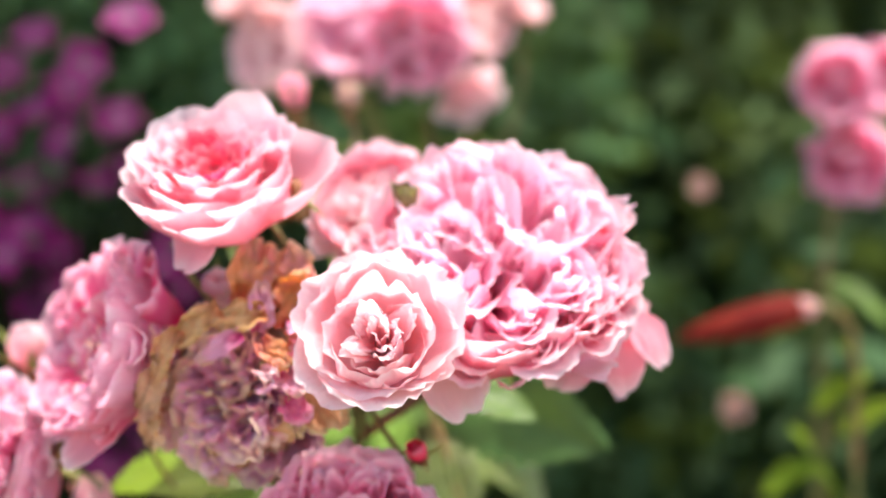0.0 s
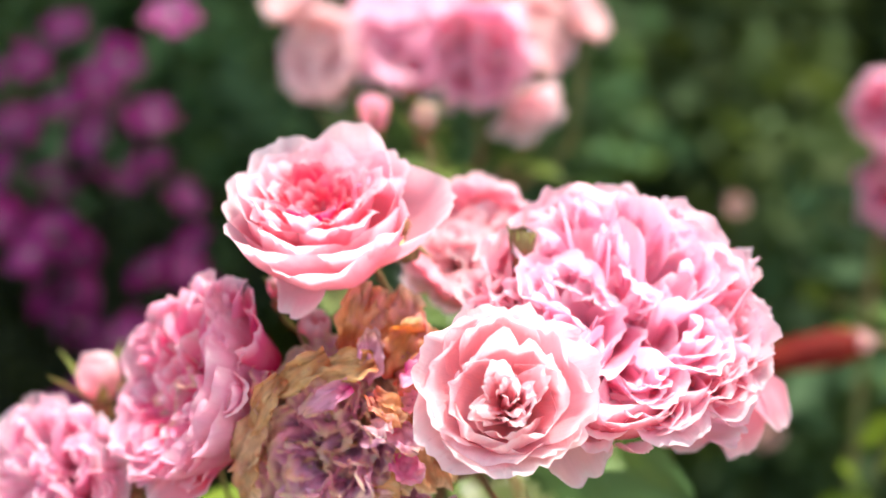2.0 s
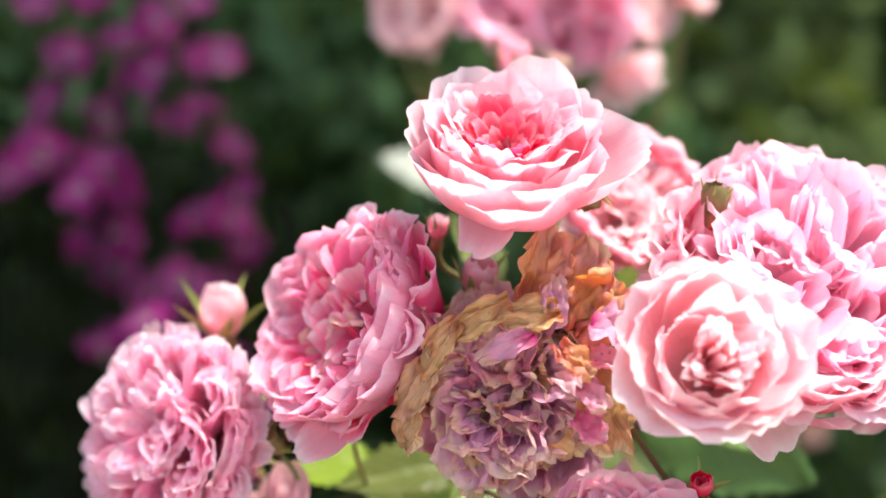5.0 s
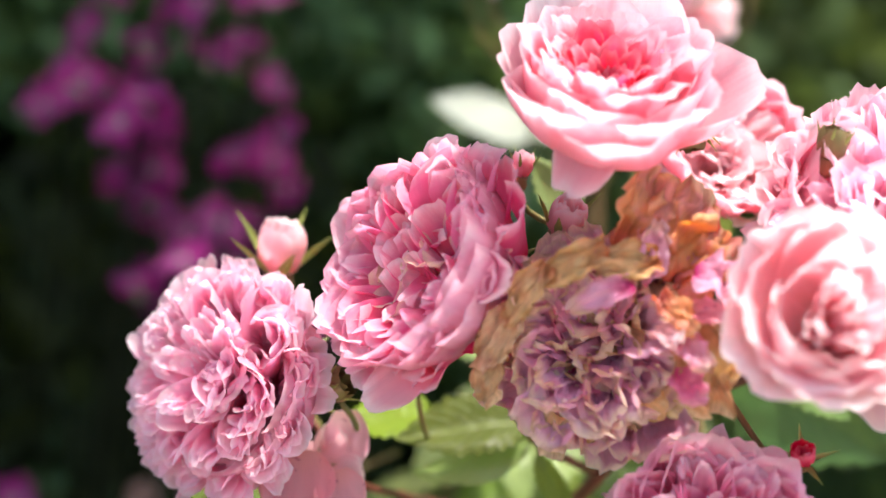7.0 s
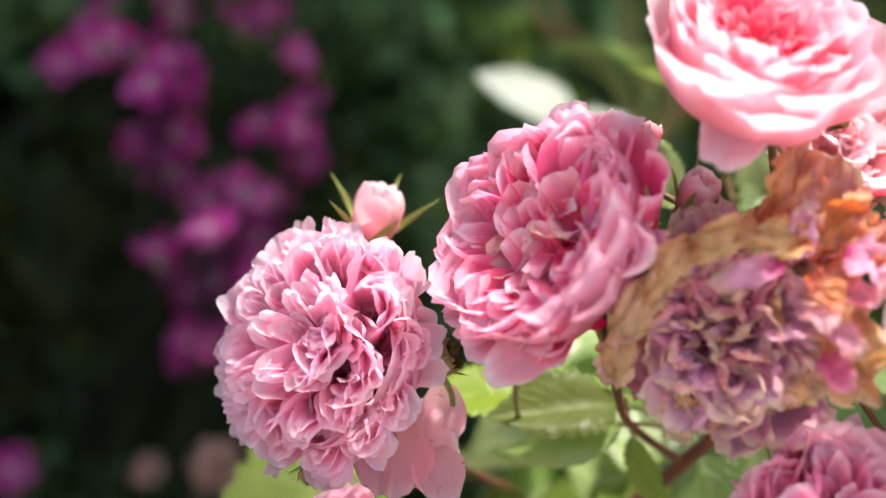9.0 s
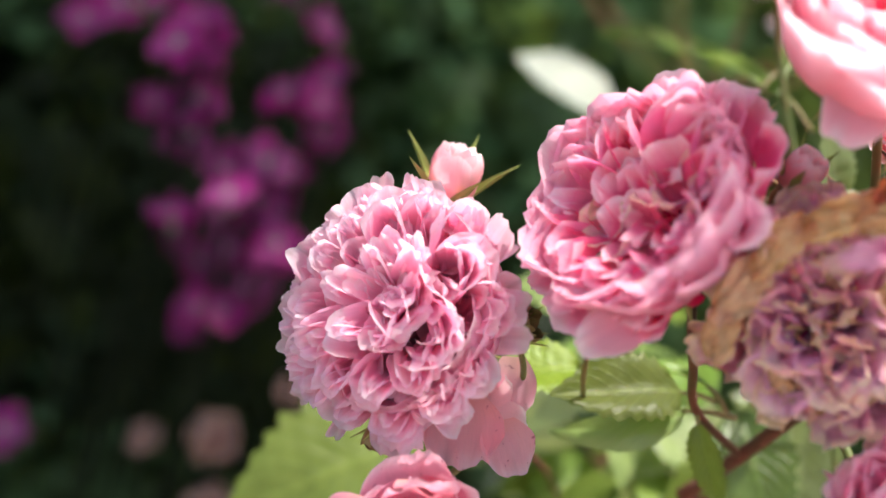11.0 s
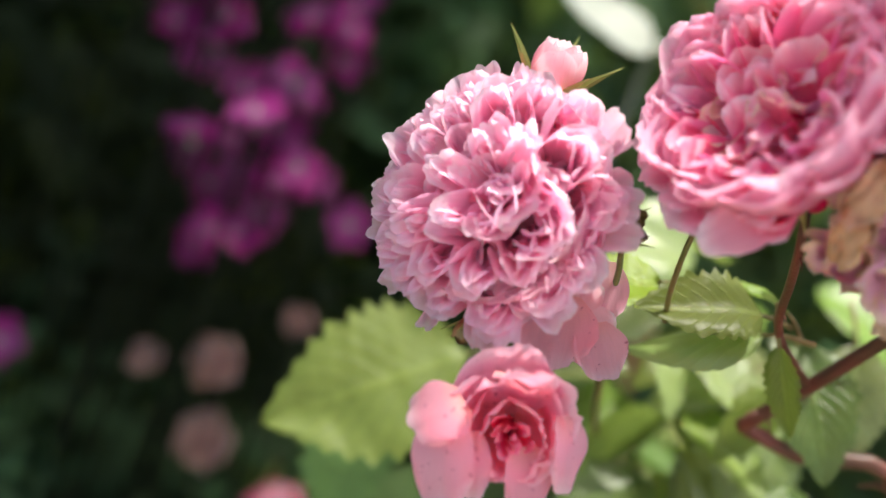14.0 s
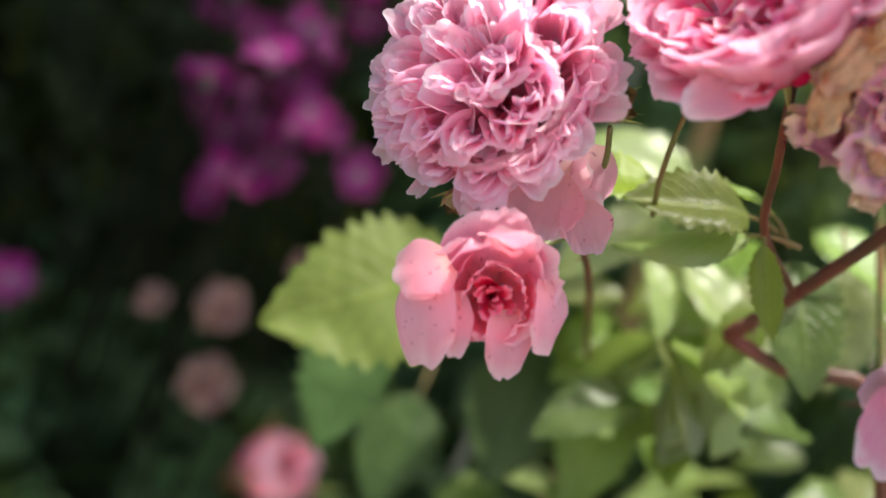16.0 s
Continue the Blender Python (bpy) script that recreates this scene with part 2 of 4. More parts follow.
def petal(seed, length, width, angles, material, wrap=1.2, ruffle=0.1, notch=0.06, claw=0.35, start=(0.0, 0.0), crumple=0.0, curl=0.0, rows=9, cols=9, name="petal", tip=0.36, lip=0.0):
    """One petal that grows from `start` (r, z) away from the flower's axis; angles: degrees from the axis at claw, middle and rim.
    It is hollow towards the axis (wrap: small is tight); curl turns the sides back, lip rolls the rim outwards."""
    th = [radians(a) for a in angles]
    points, uvs = [], []
    for i in range(rows):
        u = 1 - (1 - i / (rows - 1)) ** 1.35
        for j in range(cols):
            v = 2 * j / (cols - 1) - 1
            roll = lip * (1 + 0.9 * wave(seed, v * 1.7, 12.0))
            reach = length * (1 - tip * abs(v) ** 2.3 - notch * math.exp(-((v - 0.1 * wave(seed, 5.0)) / 0.16) ** 2) + 0.07 * wave(seed, v * 2.2, 3.0) + 0.035 * wave(seed, v * 7.0, 21.0))
            r, z, steps = start[0], start[1], 14
            for k in range(steps):
                s = u * (k + 0.5) / steps
                a = (1 - s) ** 2 * th[0] + 2 * s * (1 - s) * th[1] + s * s * th[2]
                a += curl * abs(v) ** 2 * s * s + roll * max(0.0, (s - 0.80) / 0.20) ** 1.5
                r += reach * u / steps * math.sin(a)
                z += reach * u / steps * math.cos(a)
            a = (1 - u) ** 2 * th[0] + 2 * u * (1 - u) * th[1] + u * u * th[2]
            half = width * 0.5 * (claw + (1 - claw) * math.sin(min(1.0, u / 0.68) * math.pi / 2)) * (1 - 0.14 * max(0.0, u - 0.68) / 0.32)
            rc = max(wrap * width * 0.5, 1e-4)
            bend = v * half / rc
            side = rc * math.sin(bend)
            lift = rc * (1 - math.cos(bend))
            lift += ruffle * width * (u ** 1.6) * (wave(seed, v * 2.6, u * 1.4) + 0.5 * wave(seed, v * 6.0, u * 2.5, 4.0) * u + 0.45 * wave(seed, v * 10.0, u * 2.0, 14.0) * u ** 4)
            if crumple:
                lift += crumple * width * (wave(seed, v * 3.5, u * 4.0, 9.0) + 0.8 * wave(seed, v * 9.0, u * 5.0, 2.0) + 0.4 * wave(seed, v * 16.0, u * 9.0, 6.0))
                side += crumple * width * 0.6 * wave(seed, v * 4.0, u * 5.0, 17.0)
            side *= 1 + 0.08 * wave(seed, u * 3.0, 8.0)
            points.append((r - lift * math.cos(a), side, z + lift * math.sin(a)))
            uvs.append(((v + 1) / 2, u))
    return grid_mesh(name, points, uvs, rows, cols, material)


def leaf(seed, length, width, material, fold=0.5, droop=0.5, teeth=16, rows=33, name="leaflet", roll=0.0):
    """A toothed, ovate leaf along +X, its upper face to +Z."""
    points, uvs, cols = [], [], 9
    for i in range(rows):
        u = i / (rows - 1)
        outline = math.sin(math.pi * min(1, u ** 0.78)) ** 0.8 * (1 - 0.18 * u) + 0.015
        tooth = 1 - 0.24 * (1 - (u * teeth) % 1.0) * (outline > 0.15)
        for j in range(cols):
            v = 2 * j / (cols - 1) - 1
            y = v * width * 0.5 * outline * (tooth if abs(v) > 0.9 else 1)
            x = length * u + 0.02 * length * wave(seed, u * 3, v)
            a = droop * u
            z = abs(y) * fold * (1 - 0.4 * abs(v)) - length * 0.5 * a * u
            z += 0.05 * length * (wave(seed, u * 2.4, v * 1.3, 4) * 0.8 + 0.35 * wave(seed, u * 7, v * 3.5, 7))
            z += 0.006 * min(length, width) * math.cos((u * 9 - abs(v) * 3.4) * 2 * math.pi) * (0.3 + 0.7 * abs(v)) * outline
            if roll:
                b = v * roll
                y, z = width * 0.5 * outline * math.sin(b) / roll, z - width * 0.5 * outline * (1 - math.cos(b)) / abs(roll)
            points.append((x * (1 - 0.12 * a * u), y, z))
            uvs.append(((v + 1) / 2, u))
    return grid_mesh(name, points, uvs, rows, cols, material)


def smooth_path(points, steps=5):
    pts = [Vector(p) for p in points]
    pts = [pts[0] * 2 - pts[1]] + pts + [pts[-1] * 2 - pts[-2]]
    out = []
    for a, b, c, d in zip(pts, pts[1:], pts[2:], pts[3:]):
        for k in range(steps):
            t = k / steps
            out.append(0.5 * (2 * b + (c - a) * t + (2 * a - 5 * b + 4 * c - d) * t * t + (3 * b - 3 * c + d - a) * t ** 3))
    return out + [pts[-2]]


def tube(name, points, r0, r1, material, sides=8, wobble=0.05, steps=5):
    """A tapered, slightly knotty stem along a smooth line."""
    line = smooth_path(points, steps)
    verts, faces = [], []
    up = Vector((0.31, 0.77, 0.55)).normalized()
    for i, p in enumerate(line):
        d = (line[min(i + 1, len(line) - 1)] - line[max(i - 1, 0)]).normalized()
        x = d.cross(up).normalized()
        y = d.cross(x)
        t = i / (len(line) - 1)
        r = (r0 + (r1 - r0) * t) * (1 + wobble * noise.noise(p * 90))
        for k in range(sides):
            a = 2 * math.pi * k / sides
            verts.append(p + x * math.cos(a) * r + y * math.sin(a) * r)
    n = len(line)
    for i in range(n - 1):
        for k in range(sides):
            faces.append((i * sides + k, i * sides + (k + 1) % sides, (i + 1) * sides + (k + 1) % sides, (i + 1) * sides + k))
    faces += [tuple(range(sides))[::-1], tuple((n - 1) * sides + k for k in range(sides))]
    me = bpy.data.meshes.new(name)
    me.from_pydata(verts, [], faces)
    me.polygons.foreach_set("use_smooth", [True] * len(me.polygons))
    me.materials.append(material)
    return me


def lathe(name, profile, material, sides=14, bump=0.0):
    """A round body about Z from (radius, height) pairs."""
    verts, faces = [], []
    for r, z in profile:
        for k in range(sides):
            a = 2 * math.pi * k / sides
            q = r * (1 + bump * math.cos(5 * a))
            verts.append((q * math.cos(a), q * math.sin(a), z))
    for i in range(len(profile) - 1):
        for k in range(sides):
            faces.append((i * sides + k, i * sides + (k + 1) % sides, (i + 1) * sides + (k + 1) % sides, (i + 1) * sides + k))
    faces += [tuple(range(sides))[::-1], tuple((len(profile) - 1) * sides + k for k in range(sides))]
    me = bpy.data.meshes.new(name)
    me.from_pydata(verts, [], faces)
    me.polygons.foreach_set("use_smooth", [True] * len(me.polygons))
    me.materials.append(material)
    return me


def facing(place, az, el, spin=0.0):
    """A pose whose Z looks towards az (degrees, 0 towards the viewer's side, plus to the viewer's left) and el (degrees up)."""
    a, e = radians(az), radians(el)
    axis = Vector((-math.sin(a) * math.cos(e), -math.cos(a) * math.cos(e), math.sin(e)))
    return Matrix.Translation(place) @ axis.to_track_quat("Z", "Y").to_matrix().to_4x4() @ pose(0, 0, 0, 0, 0, spin)


def turn(phi, tip=0.0, scale=1.0, z=0.0, sideways=0.0):
    """Round the flower's axis by phi, tipped outwards, at a height."""
    return pose(0, 0, z, 0, 0, phi) @ pose(0, 0, 0, sideways, tip, 0) @ Matrix.Diagonal((scale, scale, scale, 1))


def ring(parent, meshes, count, start, rng, tip=(0, 0), scale=(0.92, 1.08), z=(0, 0), jitter=0.18, label="", shift=(0, 0, 0)):
    step = 360 / count
    for k in range(count):
        m = turn(start + step * (k + rng.uniform(-jitter, jitter)), rng.uniform(*tip), rng.uniform(*scale), rng.uniform(*z), rng.uniform(-7, 7))
        link_part("petal", rng.choice(meshes), None, parent, label, Matrix.Translation(shift) @ m)


def calyx_parts(parent, depth, size, rng, sepals=5, spread=100):
    """Swollen hip and sepals under a blossom whose petals start at z = -depth."""
    hip = lathe("hip", [(size * 0.25, -depth - size * 1.9), (size * 0.75, -depth - size * 1.5), (size * 0.95, -depth - size * 0.9), (size * 0.8, -depth - size * 0.25), (size * 0.95, -depth + size * 0.2)], CALYX, 12, 0.03)
    link_part("hip", hip, CALYX, parent, "olive-brown swollen hip")
    for k in range(sepals):
        me = petal(rng.random() * 50, size * 4.2, size * 1.25, (min(70, spread + 20), spread, spread + 8), SEPAL, 1.4, 0.08, 0, 0.8, (size * 0.5, -depth), rows=9, cols=5, name="sepal")
        for v in me.vertices:
            t = max(0.0, min(1.0, (Vector((v.co.x, v.co.z + depth)).length) / (size * 4.2)))
            v.co.y *= 1 - 0.85 * t
        link_part("sepal", me, SEPAL, parent, "", turn(72 * k + rng.uniform(-12, 12)))


def blossom(place, az, el, spin, label, group="rose blossoms of the cluster"):
    base = new("rose_blossom")
    base.matrix_basis = facing(place, az, el, spin)
    tagged(base, label, "rose", group)
    return base


def nest(rose, rho, phi, size, layers, material, rng, height, top, splay, stretch=1.0, lean=(-4, 34), crumple=0.0):
    """Petals folded one within another, open towards the flower's heart."""
    base = pose(0, 0, 0, 0, 0, phi) @ pose(rho, 0, top, 0, splay, 0) @ pose(-0.25 * size, 0, 0) @ Matrix.Diagonal((stretch, 1 / math.sqrt(stretch), 1, 1))
    for k in range(layers):
        q = size * (0.14 + 0.86 * (k + 0.6) / layers)
        width = q * math.pi * rng.uniform(0.74, 1.0)
        tall = height * rng.uniform(0.93, 1.05)
        tilt = lean[0] + (lean[1] - lean[0]) * (k / max(1, layers - 1)) ** 1.2 + rng.uniform(-5, 5)
        me = petal(rng.random() * 90, tall, width, (rng.uniform(-12, 0), 2, rng.uniform(-8, 14)), material, 2 * q / width, 0.07, rng.uniform(0, 0.06), 0.62, (0, 0), crumple, rng.uniform(-0.3, 0.2), 13, 17, tip=rng.uniform(0.08, 0.2), lip=rng.uniform(-0.3, 1.0))
        m = base @ pose(0, 0, rng.uniform(-0.05, 0.03) * height, 0, 0, rng.uniform(-24, 24)) @ pose(q - tall * math.sin(radians(tilt)), 0, -tall * math.cos(radians(tilt)), rng.uniform(-6, 6), tilt, 0)
        link_part("petal", me, material, rose, "", m)


def disc_rose(place, az, el, R, label, face_mat, guard_mat, seed, spin=0, petals=120, depth=0.62, quarters=4, guards=(9, 10, 11), detail=11, crumple=0.0, dome=0.12, group="rose blossoms of the cluster", calyx=True, hollow=0.25, splay=36, small=1.0, closing=0, wall=1.0, spoke=0.3, messy=8, lip=0.7, fill=0.93, accent=None, nests=(), sink=0.0, top_lean=(-8, 22)):
    """An old-fashioned full rose: a bowl of guard petals, packed with folded petals in quarters.
    nests: (phi, rho, size, stretch, layers) of each fold of nested petals on its face, in degrees and radii."""
    rng = random.Random(seed)
    rose = blossom(place, az, el, spin, label, group)
    d = R * depth
    for row, count in enumerate(guards):
        flare = (0, 10, 24)[row % 3]
        meshes = [petal(seed * 10 + row * 4 + k + 0.37, R * (1.30 - 0.05 * row) * wall, R * (0.98 - 0.04 * row), (96 - 8 * row, 46 + 2 * row, -22 + flare - closing), guard_mat, 1.15, 0.06, 0.0, 0.5, (R * 0.06, -d), crumple, -0.1, detail + 3, detail + 4, tip=0.2, lip=lip * rng.uniform(0.3, 1.6)) for k in range(4)]
        ring(rose, meshes, count, seed * 31 + row * 17, rng, (-6, 5), (0.92, 1.05), (-0.03 * R, 0.03 * R))
    inner = [petal(seed * 20 + k + 0.71, R * 0.62, R * (0.24 + 0.032 * k) * small, (10, 4, rng.uniform(-6, 34)), accent if accent and k % 3 == 2 else face_mat, rng.uniform(0.45, 1.0), 0.11, 0.03, 0.5, (0, 0), crumple, rng.uniform(-0.3, 0.8), detail + 2, detail + 2, tip=0.12, lip=rng.uniform(-0.3, 1.2)) for k in range(14)]
    hubs = [(0.44 * R * math.cos(2 * math.pi * (k + 0.3) / quarters), 0.44 * R * math.sin(2 * math.pi * (k + 0.3) / quarters)) for k in range(quarters)]
    for i in range(petals):
        rho = fill * R * math.sqrt((i + 0.6) / petals)
        phi = i * 2.39996 + rng.uniform(-0.15, 0.15)
        x, y = rho * math.cos(phi), rho * math.sin(phi)
        hx, hy = min(hubs, key=lambda h: (h[0] - x) ** 2 + (h[1] - y) ** 2)
        w = min(1.0, max(0.0, (rho / R - 0.62) / 0.25))
        dx, dy = (x - hx) * (1 - w) + x * w, (y - hy) * (1 - w) + y * w
        face = math.degrees(math.atan2(dy, dx)) + rng.uniform(-28, 28)
        if rng.random() < spoke and 0.2 < rho / R < 0.85:
            face += rng.choice((-1, 1)) * rng.uniform(50, 95)
        lean = 6 + splay * (rho / R) ** 1.2 + rng.uniform(-messy, messy)
        top = dome * R * (1 - (rho / R) ** 2) - hollow * R * math.exp(-(rho / (0.2 * R)) ** 2) + rng.uniform(-0.07, 0.05) * R - sink * R
        foot = max(0.0, rho - 0.56 * R * math.sin(radians(max(0, lean)))) / max(rho, 1e-6)
        m = Matrix.Translation((x * foot, y * foot, top - R * 0.60 * math.cos(radians(lean)))) @ pose(0, 0, 0, 0, 0, face) @ pose(0, 0, 0, rng.uniform(-12, 12), lean, 0) @ Matrix.Diagonal((rng.uniform(0.8, 1.2), rng.uniform(0.8, 1.25), rng.uniform(0.86, 1.1), 1))
        size = 7 + 12 * wave(seed, math.cos(phi) * 1.2 * rho / R, math.sin(phi) * 1.2 * rho / R) + rng.uniform(-3.5, 3.5)
        link_part("petal", inner[int(max(0, min(13, size)))], None, rose, "", m)
    for phi, rho, size, stretch, layers in nests:
        top = dome * R * (1 - rho ** 2) - hollow * R * math.exp(-(rho / 0.2) ** 2)
        nest(rose, rho * R, phi, size * R, layers, guard_mat if rho > 0.83 else (accent or face_mat) if rho < 0.2 else face_mat, rng, R * 0.6, top, splay * rho, stretch, top_lean, crumple)
    if calyx:
        calyx_parts(rose, d, R * 0.13, rng, 5, 130)
    return rose


def cup_rose(place, az, el, R, label, seed, spin, outer, middle, core):
    """A half-open cup: broad guard petals, then rows that stand, and a deep ruffled heart."""
    rng = random.Random(seed)
    rose = blossom(place, az, el, spin, label)
    d = R * 0.78
    for k, (phi, length, width, angles) in enumerate((
            (-6, 1.44, 1.65, (100, 50, 26)), (258, 1.36, 1.7, (108, 38, 8)), (208, 1.36, 1.5, (106, 38, 6)), (162, 1.34, 1.5, (100, 34, 8)), (114, 1.34, 1.4, (98, 30, 10)), (60, 1.40, 1.35, (98, 32, 4)),
            (302, 1.32, 1.6, (98, 34, 2)), (232, 1.26, 1.3, (96, 30, -4)), (182, 1.26, 1.3, (94, 28, -4)), (132, 1.24, 1.3, (90, 26, 0)), (84, 1.24, 1.3, (90, 26, 2)), (28, 1.26, 1.3, (92, 30, 0)), (340, 1.24, 1.2, (92, 30, -4)))):
        me = petal(seed * 9 + k * 1.31, R * length, R * width, angles, outer, 1.05, 0.05, 0.0, 0.4, (R * 0.05, -d), 0, -0.1, 19, 19, tip=0.30, lip=rng.uniform(0.2, 0.8))
        link_part("petal", me, outer, rose, "", turn(phi, rng.uniform(-3, 3), 1, 0, rng.uniform(-4, 4)))
    rows = (
        (7, 1.14, 0.80, (76, 20, 0), middle, 14), (8, 1.08, 0.60, (64, 16, 8), middle, 14), (10, 1.00, 0.44, (52, 12, 14), middle, 13),
        (9, 0.92, 0.42, (36, 10, 20), core, 11), (9, 0.80, 0.36, (26, 6, 20), core, 10), (8, 0.68, 0.30, (16, 2, 10), core, 9), (6, 0.54, 0.24, (8, -2, 4), core, 8))
    for row, (count, length, width, angles, mat, res) in enumerate(rows):
        meshes = [petal(seed * 9 + row * 5 + k + 0.19, R * length, R * width, angles, mat, 0.9, 0.08 + 0.014 * row, 0.04, 0.45, (R * 0.05, -d), 0, 0.1, res, res, tip=0.24, lip=rng.uniform(0.3, 1.2)) for k in range(4)]
        ring(rose, meshes, count, row * 23 + seed, rng, (-7, 6), (0.9, 1.06), (-0.02 * R, 0.04 * R), 0.25, shift=(-0.06 * R, 0.04 * R, 0))
    calyx_parts(rose, d, R * 0.13, rng, 5, 120)
    return rose


WOUND = ((3, 1.0, 1.2, (54, 10, 8), 0, 0), (3, 0.92, 0.74, (30, -2, 14), 0, 0), (3, 0.88, 0.42, (12, -4, 16), 1, 0), (3, 0.84, 0.2, (0, -4, 6), 1, 0))


def young_rose(place, az, el, R, label, seed, spin, outer, inner, core, outer_list, wound=WOUND, heart=(0.0, 0.0), sway=6, inside=()):
    """A rose whose heart is still wound up while the outer petals have opened.
    outer_list: (phi, length, width, angles) of each open petal, phi counted from the right-hand side upwards.
    wound: rows of (count, length, width, angles, 1 for the heart's colour, crumple) from the outside in; inside: single petals about the heart."""
    rng = random.Random(seed)
    rose = blossom(place, az, el, 0, label)
    d = R * 0.55
    for k, (phi, length, width, angles) in enumerate(outer_list):
        me = petal(seed * 9 + k * 1.37, R * length, R * width, angles, outer, 1.15, 0.07, 0.02, 0.42, (R * 0.05, -d), 0, -0.1, 19, 19, tip=0.13, lip=rng.uniform(0.3, 0.9))
        link_part("petal", me, outer, rose, "", turn(phi, rng.uniform(-3, 3), 1, rng.uniform(-0.02, 0.02) * R, rng.uniform(-5, 5)))
    for k, (phi, length, width, angles) in enumerate(inside):
        me = petal(seed * 17 + k * 1.77, R * length, R * width, angles, inner, 0.85, 0.10, 0.03, 0.5, (R * 0.04, -d), 0.02, 0.0, 17, 17, tip=0.16, lip=rng.uniform(0.2, 0.8))
        link_part("petal", me, inner, rose, "", Matrix.Translation((heart[0] * R, heart[1] * R, 0)) @ turn(phi, rng.uniform(-5, 5), 1, 0, rng.uniform(-17, 17)))
    for row, (count, length, width, angles, deep, crumple) in enumerate(wound):
        mat = core if deep else inner
        meshes = [petal(seed * 13 + row * 5 + k + 0.61, R * length, R * width, angles, mat, 0.80, 0.06 + crumple, 0.03, 0.6, (R * 0.04, -d), crumple, 0.1, 15, 14, tip=0.26, lip=rng.uniform(0.1, 0.9)) for k in range(3)]
        ring(rose, meshes, count, row * 47 + spin, rng, (-sway, sway), (0.94, 1.05), (-0.03 * R, 0.03 * R), 0.25, shift=(heart[0] * R, heart[1] * R, 0))
    calyx_parts(rose, d, R * 0.14, rng, 5, 125)
    return rose


def loose_petal(parent, root, tip, normal, width, material, seed, angles=(80, 92, 104), crumple=0.0, wrap=1.6, ruffle=0.10, label=""):
    """One more petal of a blossom, from root to tip in world places, its hollow side towards normal."""
    x = Vector(tip) - Vector(root)
    length = x.length
    x.normalize()
    z = Vector(normal)
    z = (z - x * z.dot(x)).normalized()
    m = Matrix.Translation(root) @ Matrix((x, z.cross(x), z)).transposed().to_4x4()
    me = petal(seed, length, width, angles, material, wrap, ruffle, 0.05, 0.45, (0, 0), crumple, 0.2, 15, 15)
    link_part("petal", me, material, parent, label, parent.matrix_basis.inverted() @ m)


def bud(place, az, el, size, label, seed, mat, sepal_spread=20, group="rose buds"):
    """A closed bud: overlapping petals on a hip, with long pointed sepals."""
    rng = random.Random(seed)
    ob = new("rose_bud")
    ob.matrix_basis = facing(place, az, el, seed * 40)
    tagged(ob, label, "bud", group)
    for row, (count, length, width, angles) in enumerate(((4, 2.3, 1.9, (66, 14, -30)), (4, 2.15, 1.6, (56, 8, -26)), (3, 2.0, 1.1, (30, 2, -12)))):
        meshes = [petal(seed * 3 + row + k * 0.5, size * length, size * width, angles, mat, 0.9, 0.06, 0.05, 0.6, (size * 0.12, -size), 0, 0.1, 8, 8) for k in range(2)]
        ring(ob, meshes, count, row * 50, rng)
    calyx_parts(ob, size, size * 0.58, rng, 5, sepal_spread)
    return ob


def bush(name, place, label):
    base = new(name)
    base.location = place
    return tagged(base, label, "rose bush")


def cane(parent, points, r0, r1, material, thorns=0, seed=0, label=""):
    """A cane of a bush with a few hooked thorns, in world places."""
    o = parent.matrix_basis.translation
    line = [Vector(p) - o for p in points]
    ob = link_part("cane", tube("cane", line, r0, r1, material, 9), material, parent, label)
    rng = random.Random(seed)
    path = smooth_path(line, 6)
    for k in range(thorns):
        i = rng.randrange(1, len(path) - 1)
        d = Vector((rng.uniform(-1, 1), rng.uniform(-1, 1), rng.uniform(-0.3, 0.3))).normalized()
        link_part("thorn", tube("thorn", [path[i], path[i] + d * r0 * 1.6, path[i] + d * r0 * 3 - Vector((0, 0, r0))], r0 * 0.45, r0 * 0.05, STEM_RED, 5), STEM_RED, ob)
    return ob


def rose_leaf(parent, root, tip, normal, width, material, seed, fold=0.4, droop=0.5, roll=0.0, label="", shared=None):
    """A toothed leaf of a bush from root to tip, its upper face towards normal."""
    x = Vector(tip) - Vector(root)
    length = x.length
    x.normalize()
    z = Vector(normal)
    z = (z - x * z.dot(x)).normalized()
    m = Matrix.Translation(-parent.matrix_basis.translation) @ Matrix.Translation(root) @ Matrix((x, z.cross(x), z)).transposed().to_4x4()
    if shared:
        ob = link_part("rose_leaf", shared, material, parent, label, m @ Matrix.Scale(length / 0.05, 4))
    else:
        ob = link_part("rose_leaf", leaf(seed, length, width, material, fold, droop, 10, roll=roll), material, parent, label, m)
        run = length * 0.35
        link_part("petiole", tube("petiole", [(-run, 0, -run * 0.3), (-run * 0.4, 0, -run * 0.06), (0.001, 0, 0.0)], 0.0011, 0.0008, STEM_GREEN, 6), STEM_GREEN, ob)
    return ob


# ---- ground and planting behind ----
def ground():
    size, n = 60.0, 61
    points, uvs = [], []
    for i in range(n):
        for j in range(n):
            x, y = (j / (n - 1) - 0.5) * 2, (i / (n - 1) - 0.5) * 2
            x, y = math.copysign(abs(x) ** 2.2, x) * size, math.copysign(abs(y) ** 2.2, y) * size
            points.append((x, y, 0.03 * noise.noise(Vector((x * 1.5, y * 1.5, 0)))))
            uvs.append((j / n, i / n))
    ob = new("ground", grid_mesh("ground", points, uvs, n, n, SOIL))
    tagged(ob, "dark garden soil between a lawn and unseen pale ground added to bounce light", "ground", kind="structure")


